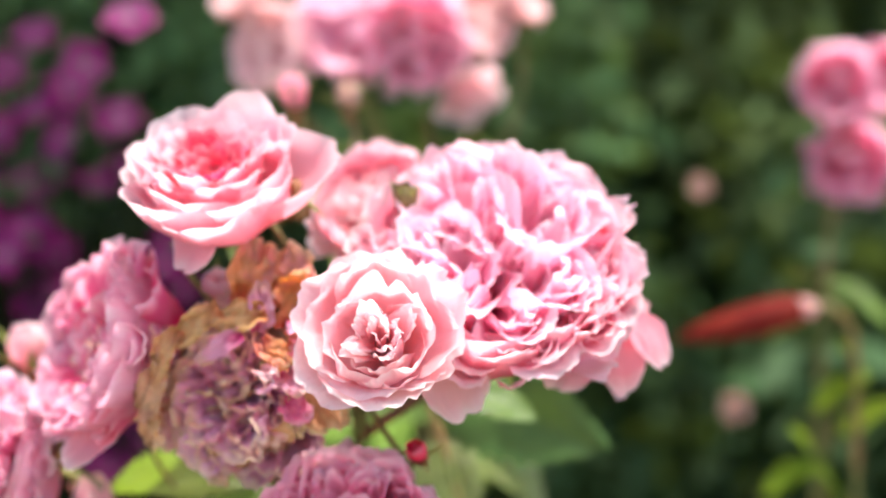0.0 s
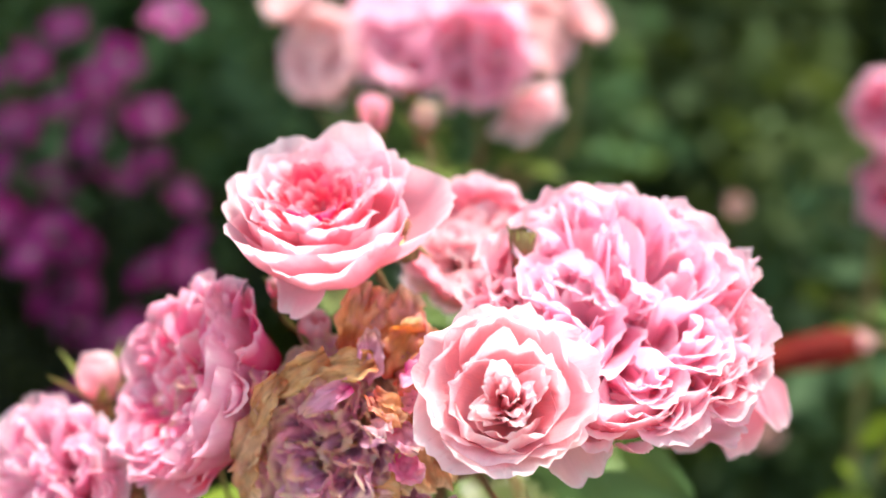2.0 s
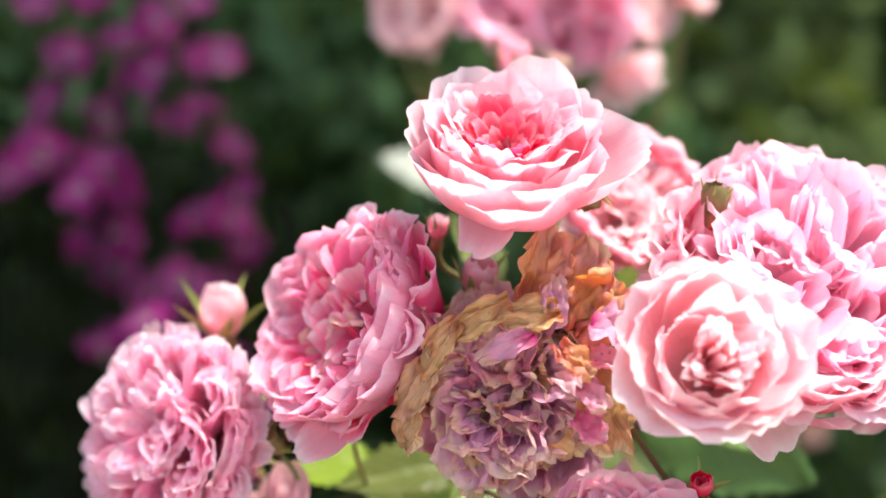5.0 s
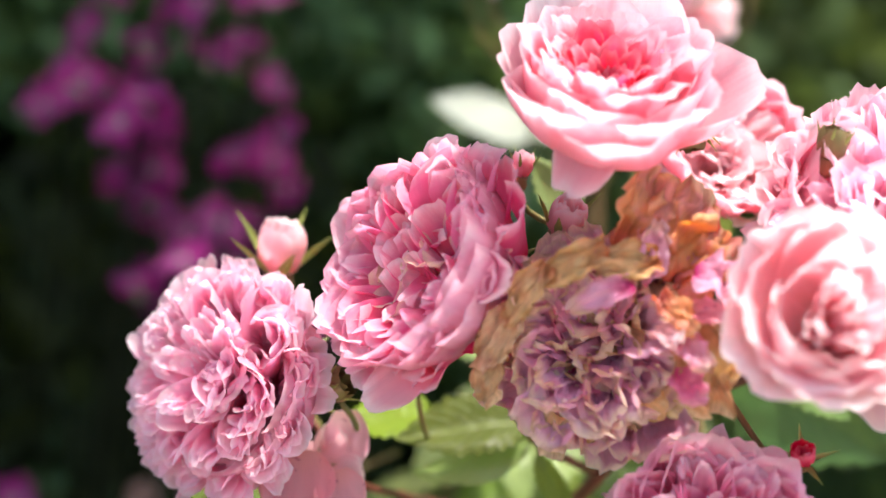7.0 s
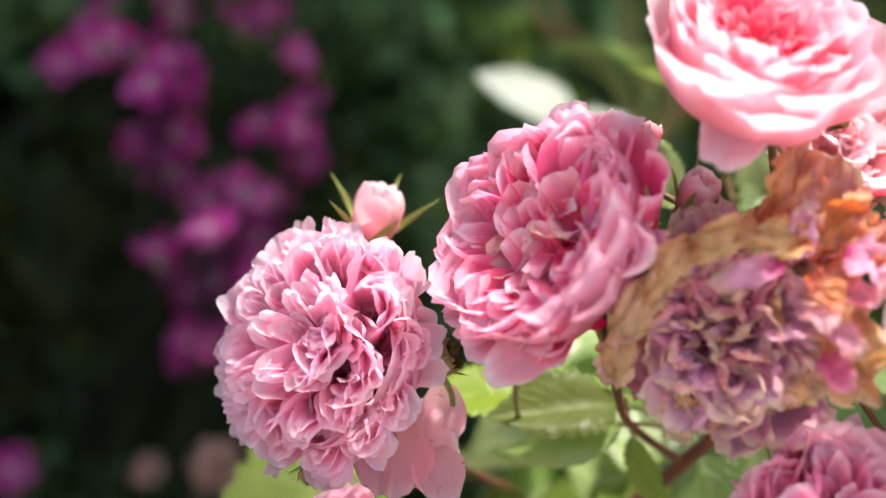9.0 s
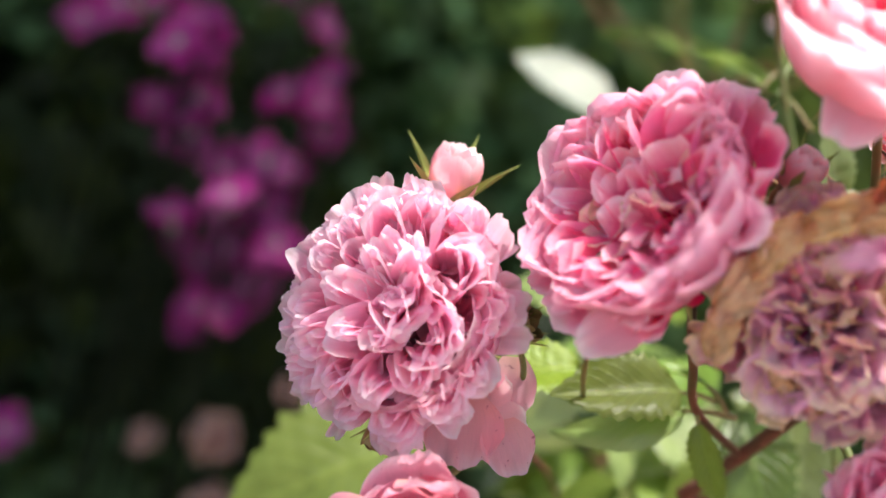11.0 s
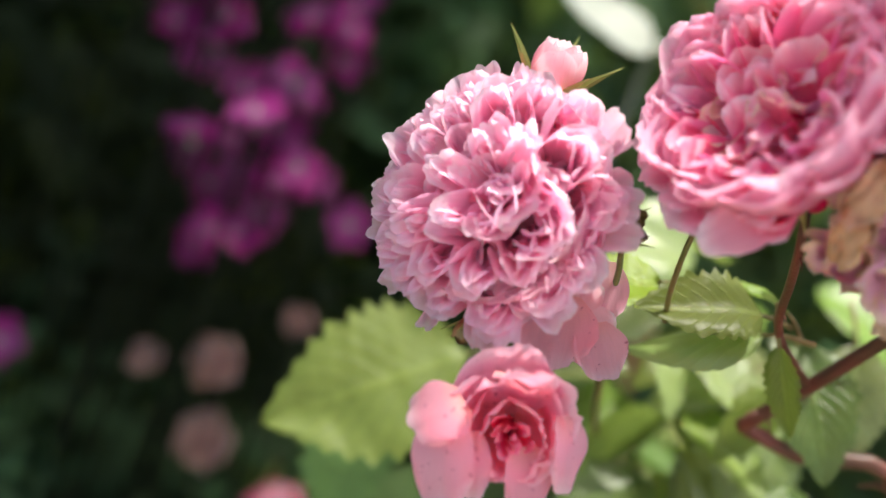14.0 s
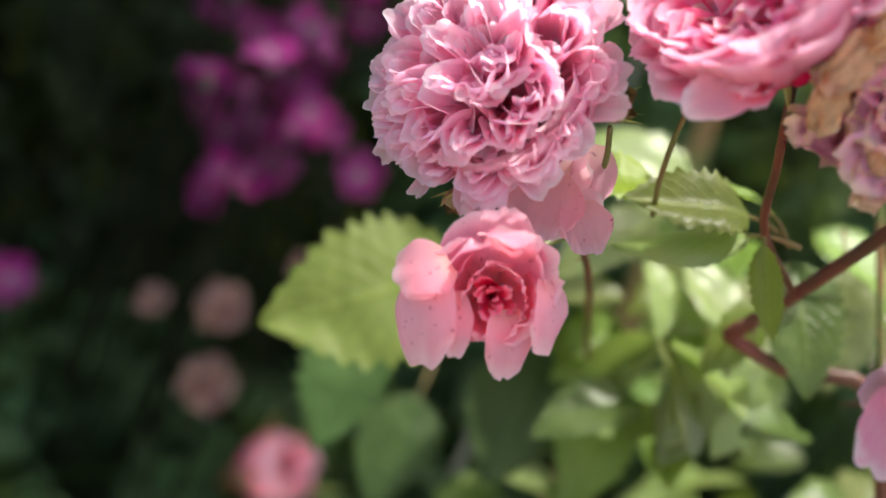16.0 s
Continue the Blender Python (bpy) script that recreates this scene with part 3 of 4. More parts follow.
def foliage(name, label, count, sample, size, material, seed, up=0.5):
    """Loose leaves of a shrub as one mesh: folded, pointed blades at random turns."""
    rng = np.random.default_rng(seed)
    p = sample(rng, count)
    d = rng.normal(size=(count, 3))
    d[:, 2] -= 0.35
    d /= np.linalg.norm(d, axis=1)[:, None]
    w = rng.normal(size=(count, 3)) * 0.8 + np.array([0, -0.3, up])
    w -= d * np.sum(w * d, axis=1)[:, None]
    w /= np.linalg.norm(w, axis=1)[:, None]
    s = np.cross(w, d)
    L = (size * rng.uniform(0.6, 1.3, count))[:, None]
    rows = [p, p + d * L * 0.28 + s * L * 0.24 + w * L * 0.06, p + d * L * 0.30, p + d * L * 0.28 - s * L * 0.24 + w * L * 0.06,
            p + d * L * 0.68 + s * L * 0.20 + w * L * 0.02, p + d * L * 0.68 - w * L * 0.05, p + d * L * 0.68 - s * L * 0.20 + w * L * 0.02, p + d * L - w * L * 0.16]
    verts = np.stack(rows, 1).reshape(-1, 3)
    faces = []
    for i in range(count):
        b = i * 8
        faces += [(b, b + 2, b + 1), (b, b + 3, b + 2), (b + 1, b + 2, b + 5, b + 4), (b + 2, b + 3, b + 6, b + 5), (b + 4, b + 5, b + 7), (b + 5, b + 6, b + 7)]
    me = bpy.data.meshes.new(name)
    me.from_pydata(verts.tolist(), [], faces)
    me.polygons.foreach_set("use_smooth", [True] * len(me.polygons))
    me.materials.append(material)
    return tagged(new(name, me), label, "foliage", kind="stuff")


def clumps(centres, spread):
    """Leaf places in soft clumps about the given centres."""
    c = np.array(centres)

    def sample(rng, count):
        k = rng.integers(0, len(c), count)
        r = rng.normal(size=(count, 3))
        r /= np.linalg.norm(r, axis=1)[:, None]
        p = c[k] + r * (rng.uniform(0.2, 1.0, count) ** 0.6)[:, None] * np.array(spread)
        p[:, 2] = np.abs(p[:, 2] - 0.02) + 0.02
        return p
    return sample


def scatter(seed, count, low, high):
    rng = random.Random(seed)
    return [tuple(rng.uniform(a, b) for a, b in zip(low, high)) for _ in range(count)]


ground()
foliage("border_foliage", "dark green leafy shrubs of the border beyond the roses", 9000, clumps(scatter(1, 60, (-0.35, 1.45, 0.05), (1.6, 2.3, 0.80)), (0.26, 0.26, 0.22)), 0.085, LEAF_BORDER, 11)
foliage("shade_foliage", "leaves beyond the magenta flowers, shade put into their near-black colour", 7000, clumps(scatter(2, 50, (-1.6, 1.25, 0.0), (-0.35, 2.0, 0.75)), (0.24, 0.22, 0.2)), 0.075, LEAF_PAINTED_SHADE, 12)
foliage("hedge_foliage", "tall dense green hedge closing the garden", 40000, clumps(scatter(3, 480, (-4.2, 2.75, 0.1), (4.6, 3.5, 3.9)), (0.40, 0.30, 0.40)), 0.17, LEAF_FAR, 13)
# crown added above the view, only to keep sun off the border
foliage("crown_foliage", "unseen leafy crown added overhead to shade the border", 30000, clumps(scatter(6, 150, (-3.2, 1.15, 3.1), (0.28, 3.2, 4.2)) + scatter(7, 16, (0.45, 1.35, 3.1), (3.4, 3.2, 4.2)) + scatter(8, 70, (-1.6, 1.15, 3.0), (0.22, 1.25, 3.5)), (0.30, 0.20, 0.30)), 0.16, LEAF_FAR, 16)

SLOPE = [(x, y, 0.45 + (y - 1.8) * 1.1 + 0.1 * math.sin(x * 9)) for x, y, z in scatter(9, 45, (0.25, 2.12, 0), (1.7, 2.65, 1))]
foliage("shrub_foliage", "olive-green sunlit shrub sloping up to the hedge", 9000, clumps(SLOPE, (0.16, 0.12, 0.12)), 0.09, LEAF_OLIVE, 18, 0.9)


# trunk and limbs added out of view to hold up the shading crown
def garden_tree():
    tree = new("garden_tree")
    tree.location = (-2.1, 2.5, 0.0)
    tagged(tree, "unseen tree with a bare grey trunk, added to carry the shading crown", "tree")
    link_part("trunk", tube("trunk", [(0, 0, 0), (0.03, 0, 0.8), (0.0, 0.05, 1.8), (0.1, 0.05, 3.0), (0.3, 0, 4.0)], 0.16, 0.07, BARK, 14, 0.2), BARK, tree)
    for a, b in (((0.05, 0.04, 2.4), (1.9, -0.4, 3.6)), ((0.0, 0.05, 2.0), (-0.9, -0.5, 3.5)), ((0.1, 0.05, 2.9), (1.5, 0.5, 3.9)), ((0.05, 0.05, 2.7), (3.6, 0.1, 3.7))):
        mid = Vector(a).lerp(Vector(b), 0.5) + Vector((0, 0, 0.25))
        link_part("limb", tube("limb", [a, mid, b], 0.07, 0.02, BARK, 10, 0.2), BARK, tree)


garden_tree()
foliage("tall_border_foliage", "soft green leaves of tall border plants before the hedge", 5000, clumps(scatter(20, 40, (-1.2, 1.75, 0.72), (0.12, 2.15, 1.25)), (0.22, 0.18, 0.2)), 0.07, LEAF_FAR, 19)
foliage("shadow_hedge_foliage", "dense lower growth of the hedge, shade put into its near-black colour", 14000, clumps(scatter(5, 130, (-3.4, 2.2, 0.05), (-0.25, 2.75, 1.7)), (0.32, 0.2, 0.3)), 0.13, LEAF_PAINTED_SHADE, 15)


# slab added to close gaps between hedge leaves; inner shade is its colour
def hedge_core():
    n, m = 60, 30
    points = [((j / (n - 1) - 0.5) * 10, 3.75 + 0.25 * noise.noise(Vector((j * 0.5, i * 0.5, 0))), i / (m - 1) * 4.1) for i in range(m) for j in range(n)]
    front = grid_mesh("hedge_core", points, [(k % n / n, k // n / m) for k in range(n * m)], m, n, LEAF_PAINTED_SHADE)
    ob = tagged(new("hedge_core", front), "dark slab added behind the hedge leaves, inner shade put into its colour", "hedge", kind="structure")
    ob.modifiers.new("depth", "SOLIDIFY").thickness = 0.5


hedge_core()
foliage("low_foliage", "low green leaves round the foot of the rose bush", 3500, clumps(scatter(4, 40, (-0.5, 0.80, 0.03), (0.8, 1.25, 0.36)) + scatter(10, 8, (-0.55, 1.08, 0.22), (-0.18, 1.28, 0.38)), (0.16, 0.14, 0.10)), 0.06, LEAF_BORDER, 14)


# ---- magenta campion behind ----
def campion(place, seed):
    rng = random.Random(seed)
    base = new("campion_flower")
    base.matrix_basis = facing(place, rng.uniform(-45, 45), rng.uniform(15, 70), rng.uniform(0, 72))
    tagged(base, "magenta five-petalled campion flower, shade put into the stalk colour", "flower", "campion flowers")
    s = rng.uniform(0.017, 0.022)
    for k in range(5):
        link_part("petal", CAMPION_PETALS[(seed + k) % 3], PETAL_MAGENTA, base, "", turn(72 * k, rng.uniform(-12, 8), s / 0.02))
    link_part("calyx", CAMPION_CALYX, STEM_GREY, base, "grey-green ribbed calyx")
    inv = base.matrix_basis.inverted()
    foot = Vector((place[0] + rng.uniform(-0.05, 0.05), place[1] + rng.uniform(0.0, 0.08), 0.0))
    head = base.matrix_basis @ Vector((0, 0, -0.016))
    knee = head.lerp(foot, 0.35) + Vector((rng.uniform(-0.02, 0.02), rng.uniform(-0.02, 0.02), 0))
    link_part("stalk", tube("stalk", [inv @ foot, inv @ foot.lerp(head, 0.35), inv @ knee, inv @ head.lerp(knee, 0.2), inv @ head], 0.0018, 0.0010, STEM_PAINTED_SHADE, 5), STEM_PAINTED_SHADE, base)


CAMPION_PETALS = [petal(3.3 + k, 0.023, 0.022, (60, 92, 100), PETAL_MAGENTA, 3.0, 0.10, 0.10, 0.3, (0.001, -0.004), rows=7, cols=7) for k in range(3)]
CAMPION_CALYX = lathe("calyx", [(0.0016, -0.019), (0.0042, -0.016), (0.0045, -0.010), (0.003, -0.003), (0.0036, -0.001)], STEM_GREY, 10, 0.06)
CAMPION_AT = [
    (-0.318, 0.89, 0.752), (-0.305, 0.93, 0.653), (-0.361, 0.93, 0.718), (-0.302, 0.94, 0.773), (-0.227, 0.96, 0.680), (-0.270, 0.97, 0.702),
    (-0.372, 0.98, 0.783), (-0.326, 0.96, 0.642), (-0.420, 0.94, 0.869), (-0.374, 0.96, 0.848),
    (-0.279, 0.93, 0.716), (-0.256, 0.86, 1.034), (-0.368, 0.96, 1.025)]
CAMPION_MORE = [
    (-0.371, 0.99, 0.798), (-0.339, 1.0, 0.748), (-0.311, 1.01, 0.727), (-0.375, 1.02, 0.694), (-0.293, 1.0, 0.686), (-0.278, 1.01, 0.819), (-0.377, 0.98, 0.841), (-0.31, 1.0, 0.818), 
    (-0.285, 0.92, 0.959), (-0.344, 0.95, 0.939), (-0.387, 0.97, 0.904), (-0.381, 0.95, 0.861), (-0.377, 0.97, 0.789), (-0.381, 0.91, 0.843), (-0.371, 0.96, 0.963), (-0.308, 0.91, 1.001),
    (-0.488, 1.05, 0.828), (-0.472, 1.02, 0.473), (-0.469, 1.07, 0.855), (-0.343, 1.04, 0.605), (-0.284, 1.03, 0.81),
    (-0.386, 1.05, 0.753), (-0.349, 1.1, 0.691), (-0.328, 1.04, 0.758), (-0.305, 1.08, 0.709), (-0.328, 1.04, 0.673), (-0.349, 1.05, 0.654), (-0.297, 1.1, 0.745), (-0.301, 1.04, 0.647), (-0.276, 1.07, 0.786), (-0.374, 1.06, 0.665), (-0.387, 1.06, 0.82), (-0.418, 1.06, 0.771), (-0.283, 1.04, 0.835),
    (-0.484, 1.08, 0.98), (-0.416, 1.01, 0.995), (-0.36, 1.02, 0.977), (-0.315, 1.0, 0.952), (-0.434, 1.03, 0.94), (-0.387, 1.04, 0.93), (-0.332, 1.09, 0.907), (-0.456, 1.04, 0.898), (-0.338, 1.01, 0.897), (-0.397, 1.03, 0.884), (-0.3, 1.1, 0.873), (-0.453, 1.01, 0.851)]
for i, p in enumerate(CAMPION_AT + CAMPION_MORE):
    campion(p, i)


# ---- spent dusty blossoms low among the campion ----
dusty = disc_rose((-0.293, 0.98, 0.533), 10, 40, 0.026, "small dusty pink spent blossom among dark leaves", PETAL_DUSTY, PETAL_DUSTY, 51, petals=16, guards=(6,), detail=5, group="spent blossoms", calyx=False)
for p, az, el, k in (((-0.280, 0.98, 0.465), -20, 30, 1.1), ((-0.349, 0.98, 0.516), 30, 50, 0.7), ((-0.240, 0.98, 0.588), 0, 20, 0.6), ((0.243, 1.0, 0.696), 0, 20, 0.6), ((0.223, 1.1, 0.887), 0, 30, 0.5)):
    copy_thing(dusty, facing(p, az, el, az * 3) @ Matrix.Scale(k, 4))
spent = bush("border_plant", (-0.29, 1.0, 0.0), "slender stalks carrying spent dusty blossoms, shade put into their colour")
for p in ((-0.293, 0.98, 0.533), (-0.280, 0.98, 0.465), (-0.349, 0.98, 0.516), (-0.240, 0.98, 0.588), (0.243, 1.0, 0.696), (0.223, 1.1, 0.887)):
    cane(spent, [(p[0] * 0.98, p[1] + 0.07, 0.0), (p[0] * 0.97, p[1] + 0.05, p[2] * 0.5), (p[0], p[1] + 0.008, p[2] - 0.012)], 0.0018, 0.0012, STEM_PAINTED_SHADE)

# ---- roses further back ----
far_bush = bush("rose_bush", (0.02, 0.86, 0.0), "second rose bush carrying pale pink clusters")
far_a = disc_rose((-0.075, 0.77, 1.02), 5, 25, 0.040, "mauve-pink full rose of a second cluster", PETAL_FADED, PETAL_FADED, 31, petals=45, guards=(8, 8), detail=6, group="roses of the second bush")
for p, az, el, k in (((-0.03, 0.76, 1.015), -10, -5, 1.05), ((-0.085, 0.80, 1.05), 10, 60, 1.0)):
    copy_thing(far_a, facing(p, az, el, az * 5) @ Matrix.Scale(k, 4))
far_c = disc_rose((-0.135, 0.78, 1.010), 35, 10, 0.038, "creamy pale pink rose of a second cluster", PETAL_CREAM, PETAL_CREAM, 47, petals=45, guards=(8, 8), detail=6, group="roses of the second bush")
for p, az, el, k in (((0.014, 0.79, 1.03), -40, 15, 0.85), ((0.046, 0.80, 1.045), -60, 30, 0.6), ((-0.160, 0.80, 1.05), 50, 40, 0.7)):
    copy_thing(far_c, facing(p, az, el, az * 3) @ Matrix.Scale(k, 4))
pale_far = young_rose((0.006, 0.77, 0.975), -30, -40, 0.024, "nodding pale blush rose of a second cluster", 71, 0, PETAL_PALE, PETAL_PALE, PETAL_PALE, [(k * 72, 1.3, 1.1, (90, 50, 40)) for k in range(5)])
far_b = disc_rose((0.292, 0.90, 0.985), 20, 10, 0.036, "clear pink full rose on a slender cane", PETAL_MAUVE, PETAL_FADED, 37, petals=40, guards=(8, 8), detail=6, group="roses of the second bush")
FAR_B = (((0.307, 0.90, 0.924), 5, 0, 1.12), ((0.345, 0.93, 0.99), -20, 10, 1.0))
for p, az, el, k in FAR_B:
    copy_thing(far_b, facing(p, az, el, az * 4 + 20) @ Matrix.Scale(k, 4))
for p in ((-0.075, 0.80, 0.995), (-0.135, 0.80, 0.995), (-0.03, 0.79, 1.0), (0.012, 0.81, 1.01), (-0.085, 0.82, 1.02), (0.006, 0.79, 0.985), (0.044, 0.81, 1.03), (-0.155, 0.81, 1.03)):
    cane(far_bush, [(p[0] * 0.3 + 0.0, 0.86, 0.0), (-0.01, 0.85, 0.5), (-0.03, 0.82, 0.86), (p[0] * 0.8, 0.81, 0.95), p], 0.004, 0.0015, STEM_GREEN, 2)
for p in ((0.29, 0.92, 0.965), (0.307, 0.92, 0.905), (0.345, 0.95, 0.97)):
    cane(far_bush, [(0.30, 0.98, 0.0), (0.31, 0.97, 0.5), (0.305, 0.95, 0.85), p], 0.004, 0.0015, STEM_GREEN, 2)
cane(far_bush, [(-0.20, 1.04, 0.0), (-0.205, 1.03, 0.25), (-0.203, 1.01, 0.40)], 0.003, 0.0015, STEM_GREEN, 2)
for k, (root, tip) in enumerate((((-0.03, 0.80, 0.93), (-0.06, 0.74, 0.955)), ((-0.02, 0.80, 0.94), (0.03, 0.75, 0.95)), ((-0.05, 0.80, 0.93), (-0.11, 0.77, 0.945)), ((0.302, 0.96, 0.82), (0.36, 0.92, 0.80)), ((0.30, 0.96, 0.80), (0.25, 0.91, 0.79)))):
    rose_leaf(far_bush, root, tip, (0, -0.4, 1), 0.03, LEAF_LIGHT, 80 + k)
for k, (x, y, z) in enumerate(((0.286, 0.8, 0.786), (0.275, 0.8, 0.76), (0.256, 0.8, 0.721), (0.241, 0.8, 0.695), (0.274, 0.8, 0.692), (0.30, 0.81, 0.74))):
    side = -1 if k % 2 else 1
    rose_leaf(far_bush, (x + 0.012 * side, y + 0.02, z - 0.015), (x - 0.014 * side, y - 0.02, z + 0.022), (0.3 * side, -0.6, 0.8), 0.030, LEAF_LIME, 90 + k, 0.3, 0.2, label="bright yellow-green young leaf")
cane(far_bush, [(0.30, 0.90, 0.0), (0.29, 0.86, 0.4), (0.275, 0.82, 0.68), (0.29, 0.81, 0.80)], 0.003, 0.0012, STEM_GREEN)

# felted grey leaf and stalk that catch the sun
felt = bush("lambs_ear_plant", (-0.08, 0.90, 0.0), "felted silver-grey leaves on an upright stalk")
felt["category"] = "plant"
cane(felt, [(-0.08, 0.90, 0.0), (-0.075, 0.89, 0.5), (-0.078, 0.87, 0.84), (-0.079, 0.86, 0.888)], 0.0035, 0.002, STEM_GREY)
for k, (tip, nrm, w) in enumerate((((-0.150, 0.845, 0.908), (0.1, -0.9, 0.8), 0.046), ((-0.02, 0.87, 0.895), (0, -0.3, 1), 0.028))):
    rose_leaf(felt, (-0.079, 0.86, 0.886), tip, nrm, w, LEAF_FELT, 60 + k, 0.2, 0.3)

# long red bud on an arching stalk
red = new("lily_bud")
a, b = Vector((0.160, 0.78, 0.806)), Vector((0.248, 0.78, 0.829))
red.matrix_basis = Matrix.Translation(a) @ (b - a).to_track_quat("Z", "Y").to_matrix().to_4x4()
tagged(red, "long brick-red lily bud with a pale base on an arching stalk", "bud")
n = (b - a).length
link_part("tepal", lathe("tepal", [(0.0010, -0.006), (0.0045, 0.004), (0.0085, n * 0.22), (0.0118, n * 0.5), (0.0120, n * 0.76), (0.0095, n * 0.92), (0.005, n)], PETAL_RED, 24, 0.10), PETAL_RED, red)
link_part("receptacle", lathe("receptacle", [(0.0095, n * 0.90), (0.0088, n * 0.95), (0.006, n * 1.01), (0.003, n * 1.05)], PETAL_PALE, 16, 0.05), PETAL_PALE, red, "pale pink receptacle")
inv = red.matrix_basis.inverted()
link_part("stalk", tube("stalk", [inv @ Vector(p) for p in ((0.31, 0.82, 0.0), (0.30, 0.81, 0.5), (0.285, 0.79, 0.77), (0.268, 0.78, 0.825), (0.249, 0.78, 0.829))], 0.004, 0.0025, STEM_GREEN, 8), STEM_GREEN, red)

# ---- the rose cluster ----
rose_a = cup_rose((-0.0835, 0.378, 0.959), 8, 58, 0.0378, "warm pink cupped rose with a deep pink heart", 5, 20, PETAL_SHELL, PETAL_WARM, PETAL_DEEP)
loose_petal(rose_a, (-0.083, 0.374, 0.937), (-0.093, 0.363, 0.917), (-0.5, -1, 0.3), 0.022, PETAL_WARM, 3.1)
rose_b = disc_rose((0.023, 0.382, 0.920), -2, 45, 0.0600, "large full quartered pink rose, ruffled and sunlit", PETAL_ROSE, PETAL_WARM, 7, 0, 90, dome=0.42, quarters=5, small=0.8, spoke=0.5, messy=14, fill=0.90, sink=0.10, top_lean=(-14, 16), nests=(
    (28, 0.52, 0.33, 1.0, 5), (323, 0.52, 0.30, 1.1, 6), (352, 0.80, 0.20, 1.0, 4), (178, 0.48, 0.22, 1.0, 6), (145, 0.54, 0.24, 1.2, 4), (218, 0.46, 0.18, 1.5, 5), (245, 0.46, 0.18, 1.6, 5), (86, 0.58, 0.22, 1.5, 5), (62, 0.78, 0.20, 1.2, 4), (42, 0.86, 0.18, 1.0, 3), (112, 0.62, 0.20, 1.4, 5),
    (106, 0.84, 0.20, 1.0, 4), (128, 0.82, 0.20, 1.0, 4), (285, 0.60, 0.22, 1.1, 5), (288, 0.82, 0.24, 0.8, 4), (190, 0.82, 0.20, 1.0, 4), (212, 0.78, 0.20, 1.0, 4), (235, 0.80, 0.20, 1.0, 3), (260, 0.82, 0.22, 0.9, 3), (20, 0.84, 0.20, 1.0, 3), (152, 0.82, 0.20, 1.0, 3), (170, 0.86, 0.18, 1.0, 3),
    (84, 0.86, 0.20, 1.0, 3), (320, 0.84, 0.22, 0.9, 4), (338, 0.86, 0.20, 0.9, 4), (100, 0.30, 0.16, 1.4, 4), (0, 0.12, 0.14, 1.0, 4)))
rose_b2 = young_rose((0.074, 0.408, 0.890), -62, 8, 0.028, "salmon-pink rose turned sideways beside the large one", 9, 0, PETAL_WARM, PETAL_WARM, PETAL_DEEP, [(k * 62 + 10, 1.15, 1.0, (94, 60, 44)) for k in range(6)])
loose_petal(rose_b2, (0.070, 0.395, 0.893), (0.074, 0.388, 0.866), (0.2, -1, 0.4), 0.021, PETAL_WARM, 4.4)
loose_petal(rose_b2, (0.076, 0.397, 0.896), (0.090, 0.392, 0.877), (0.4, -1, 0.5), 0.018, PETAL_WARM, 5.4)
loose_petal(rose_b2, (0.055, 0.392, 0.886), (0.046, 0.386, 0.868), (0.0, -1, 0.6), 0.026, PETAL_WARM, 6.4)
rose_c = young_rose((-0.018, 0.334, 0.904), 4, 26, 0.0290, "pale blush rose with a half-wound heart", 11, 40, PETAL_PALE, PETAL_PALE, PETAL_PEACH, [
    (8, 1.30, 1.60, (98, 46, 22)), (72, 1.24, 1.4, (96, 36, 4)), (116, 1.24, 1.2, (96, 36, 10)), (165, 1.30, 1.5, (98, 44, 12)), (226, 1.30, 1.6, (100, 48, 30)), (286, 1.30, 1.8, (100, 46, 24)), (335, 1.28, 1.4, (98, 48, 28)),
    (100, 1.14, 1.1, (88, 30, 6)), (196, 1.18, 1.5, (92, 40, 12)), (250, 1.14, 1.5, (92, 42, 16))],
    ((4, 1.12, 0.52, (36, 10, 10), 0, 0.05), (5, 1.12, 0.38, (24, 6, 14), 0, 0.06), (4, 1.10, 0.28, (12, 2, 12), 0, 0.07), (3, 1.08, 0.20, (2, 0, 4), 0, 0.06)), (0.05, -0.20), 12, (
    (238, 1.04, 1.7, (86, 40, -32)), (304, 1.10, 1.3, (80, 34, -30)), (272, 1.02, 0.9, (66, 24, -32)), (165, 1.14, 1.1, (76, 30, -6)), (20, 1.16, 1.0, (74, 28, -4)), (82, 1.22, 1.4, (74, 28, 4))))
loose_petal(rose_c, (0.002, 0.358, 0.888), (0.014, 0.350, 0.867), (0.2, -1, 0.4), 0.028, PETAL_PALE, 7.7)
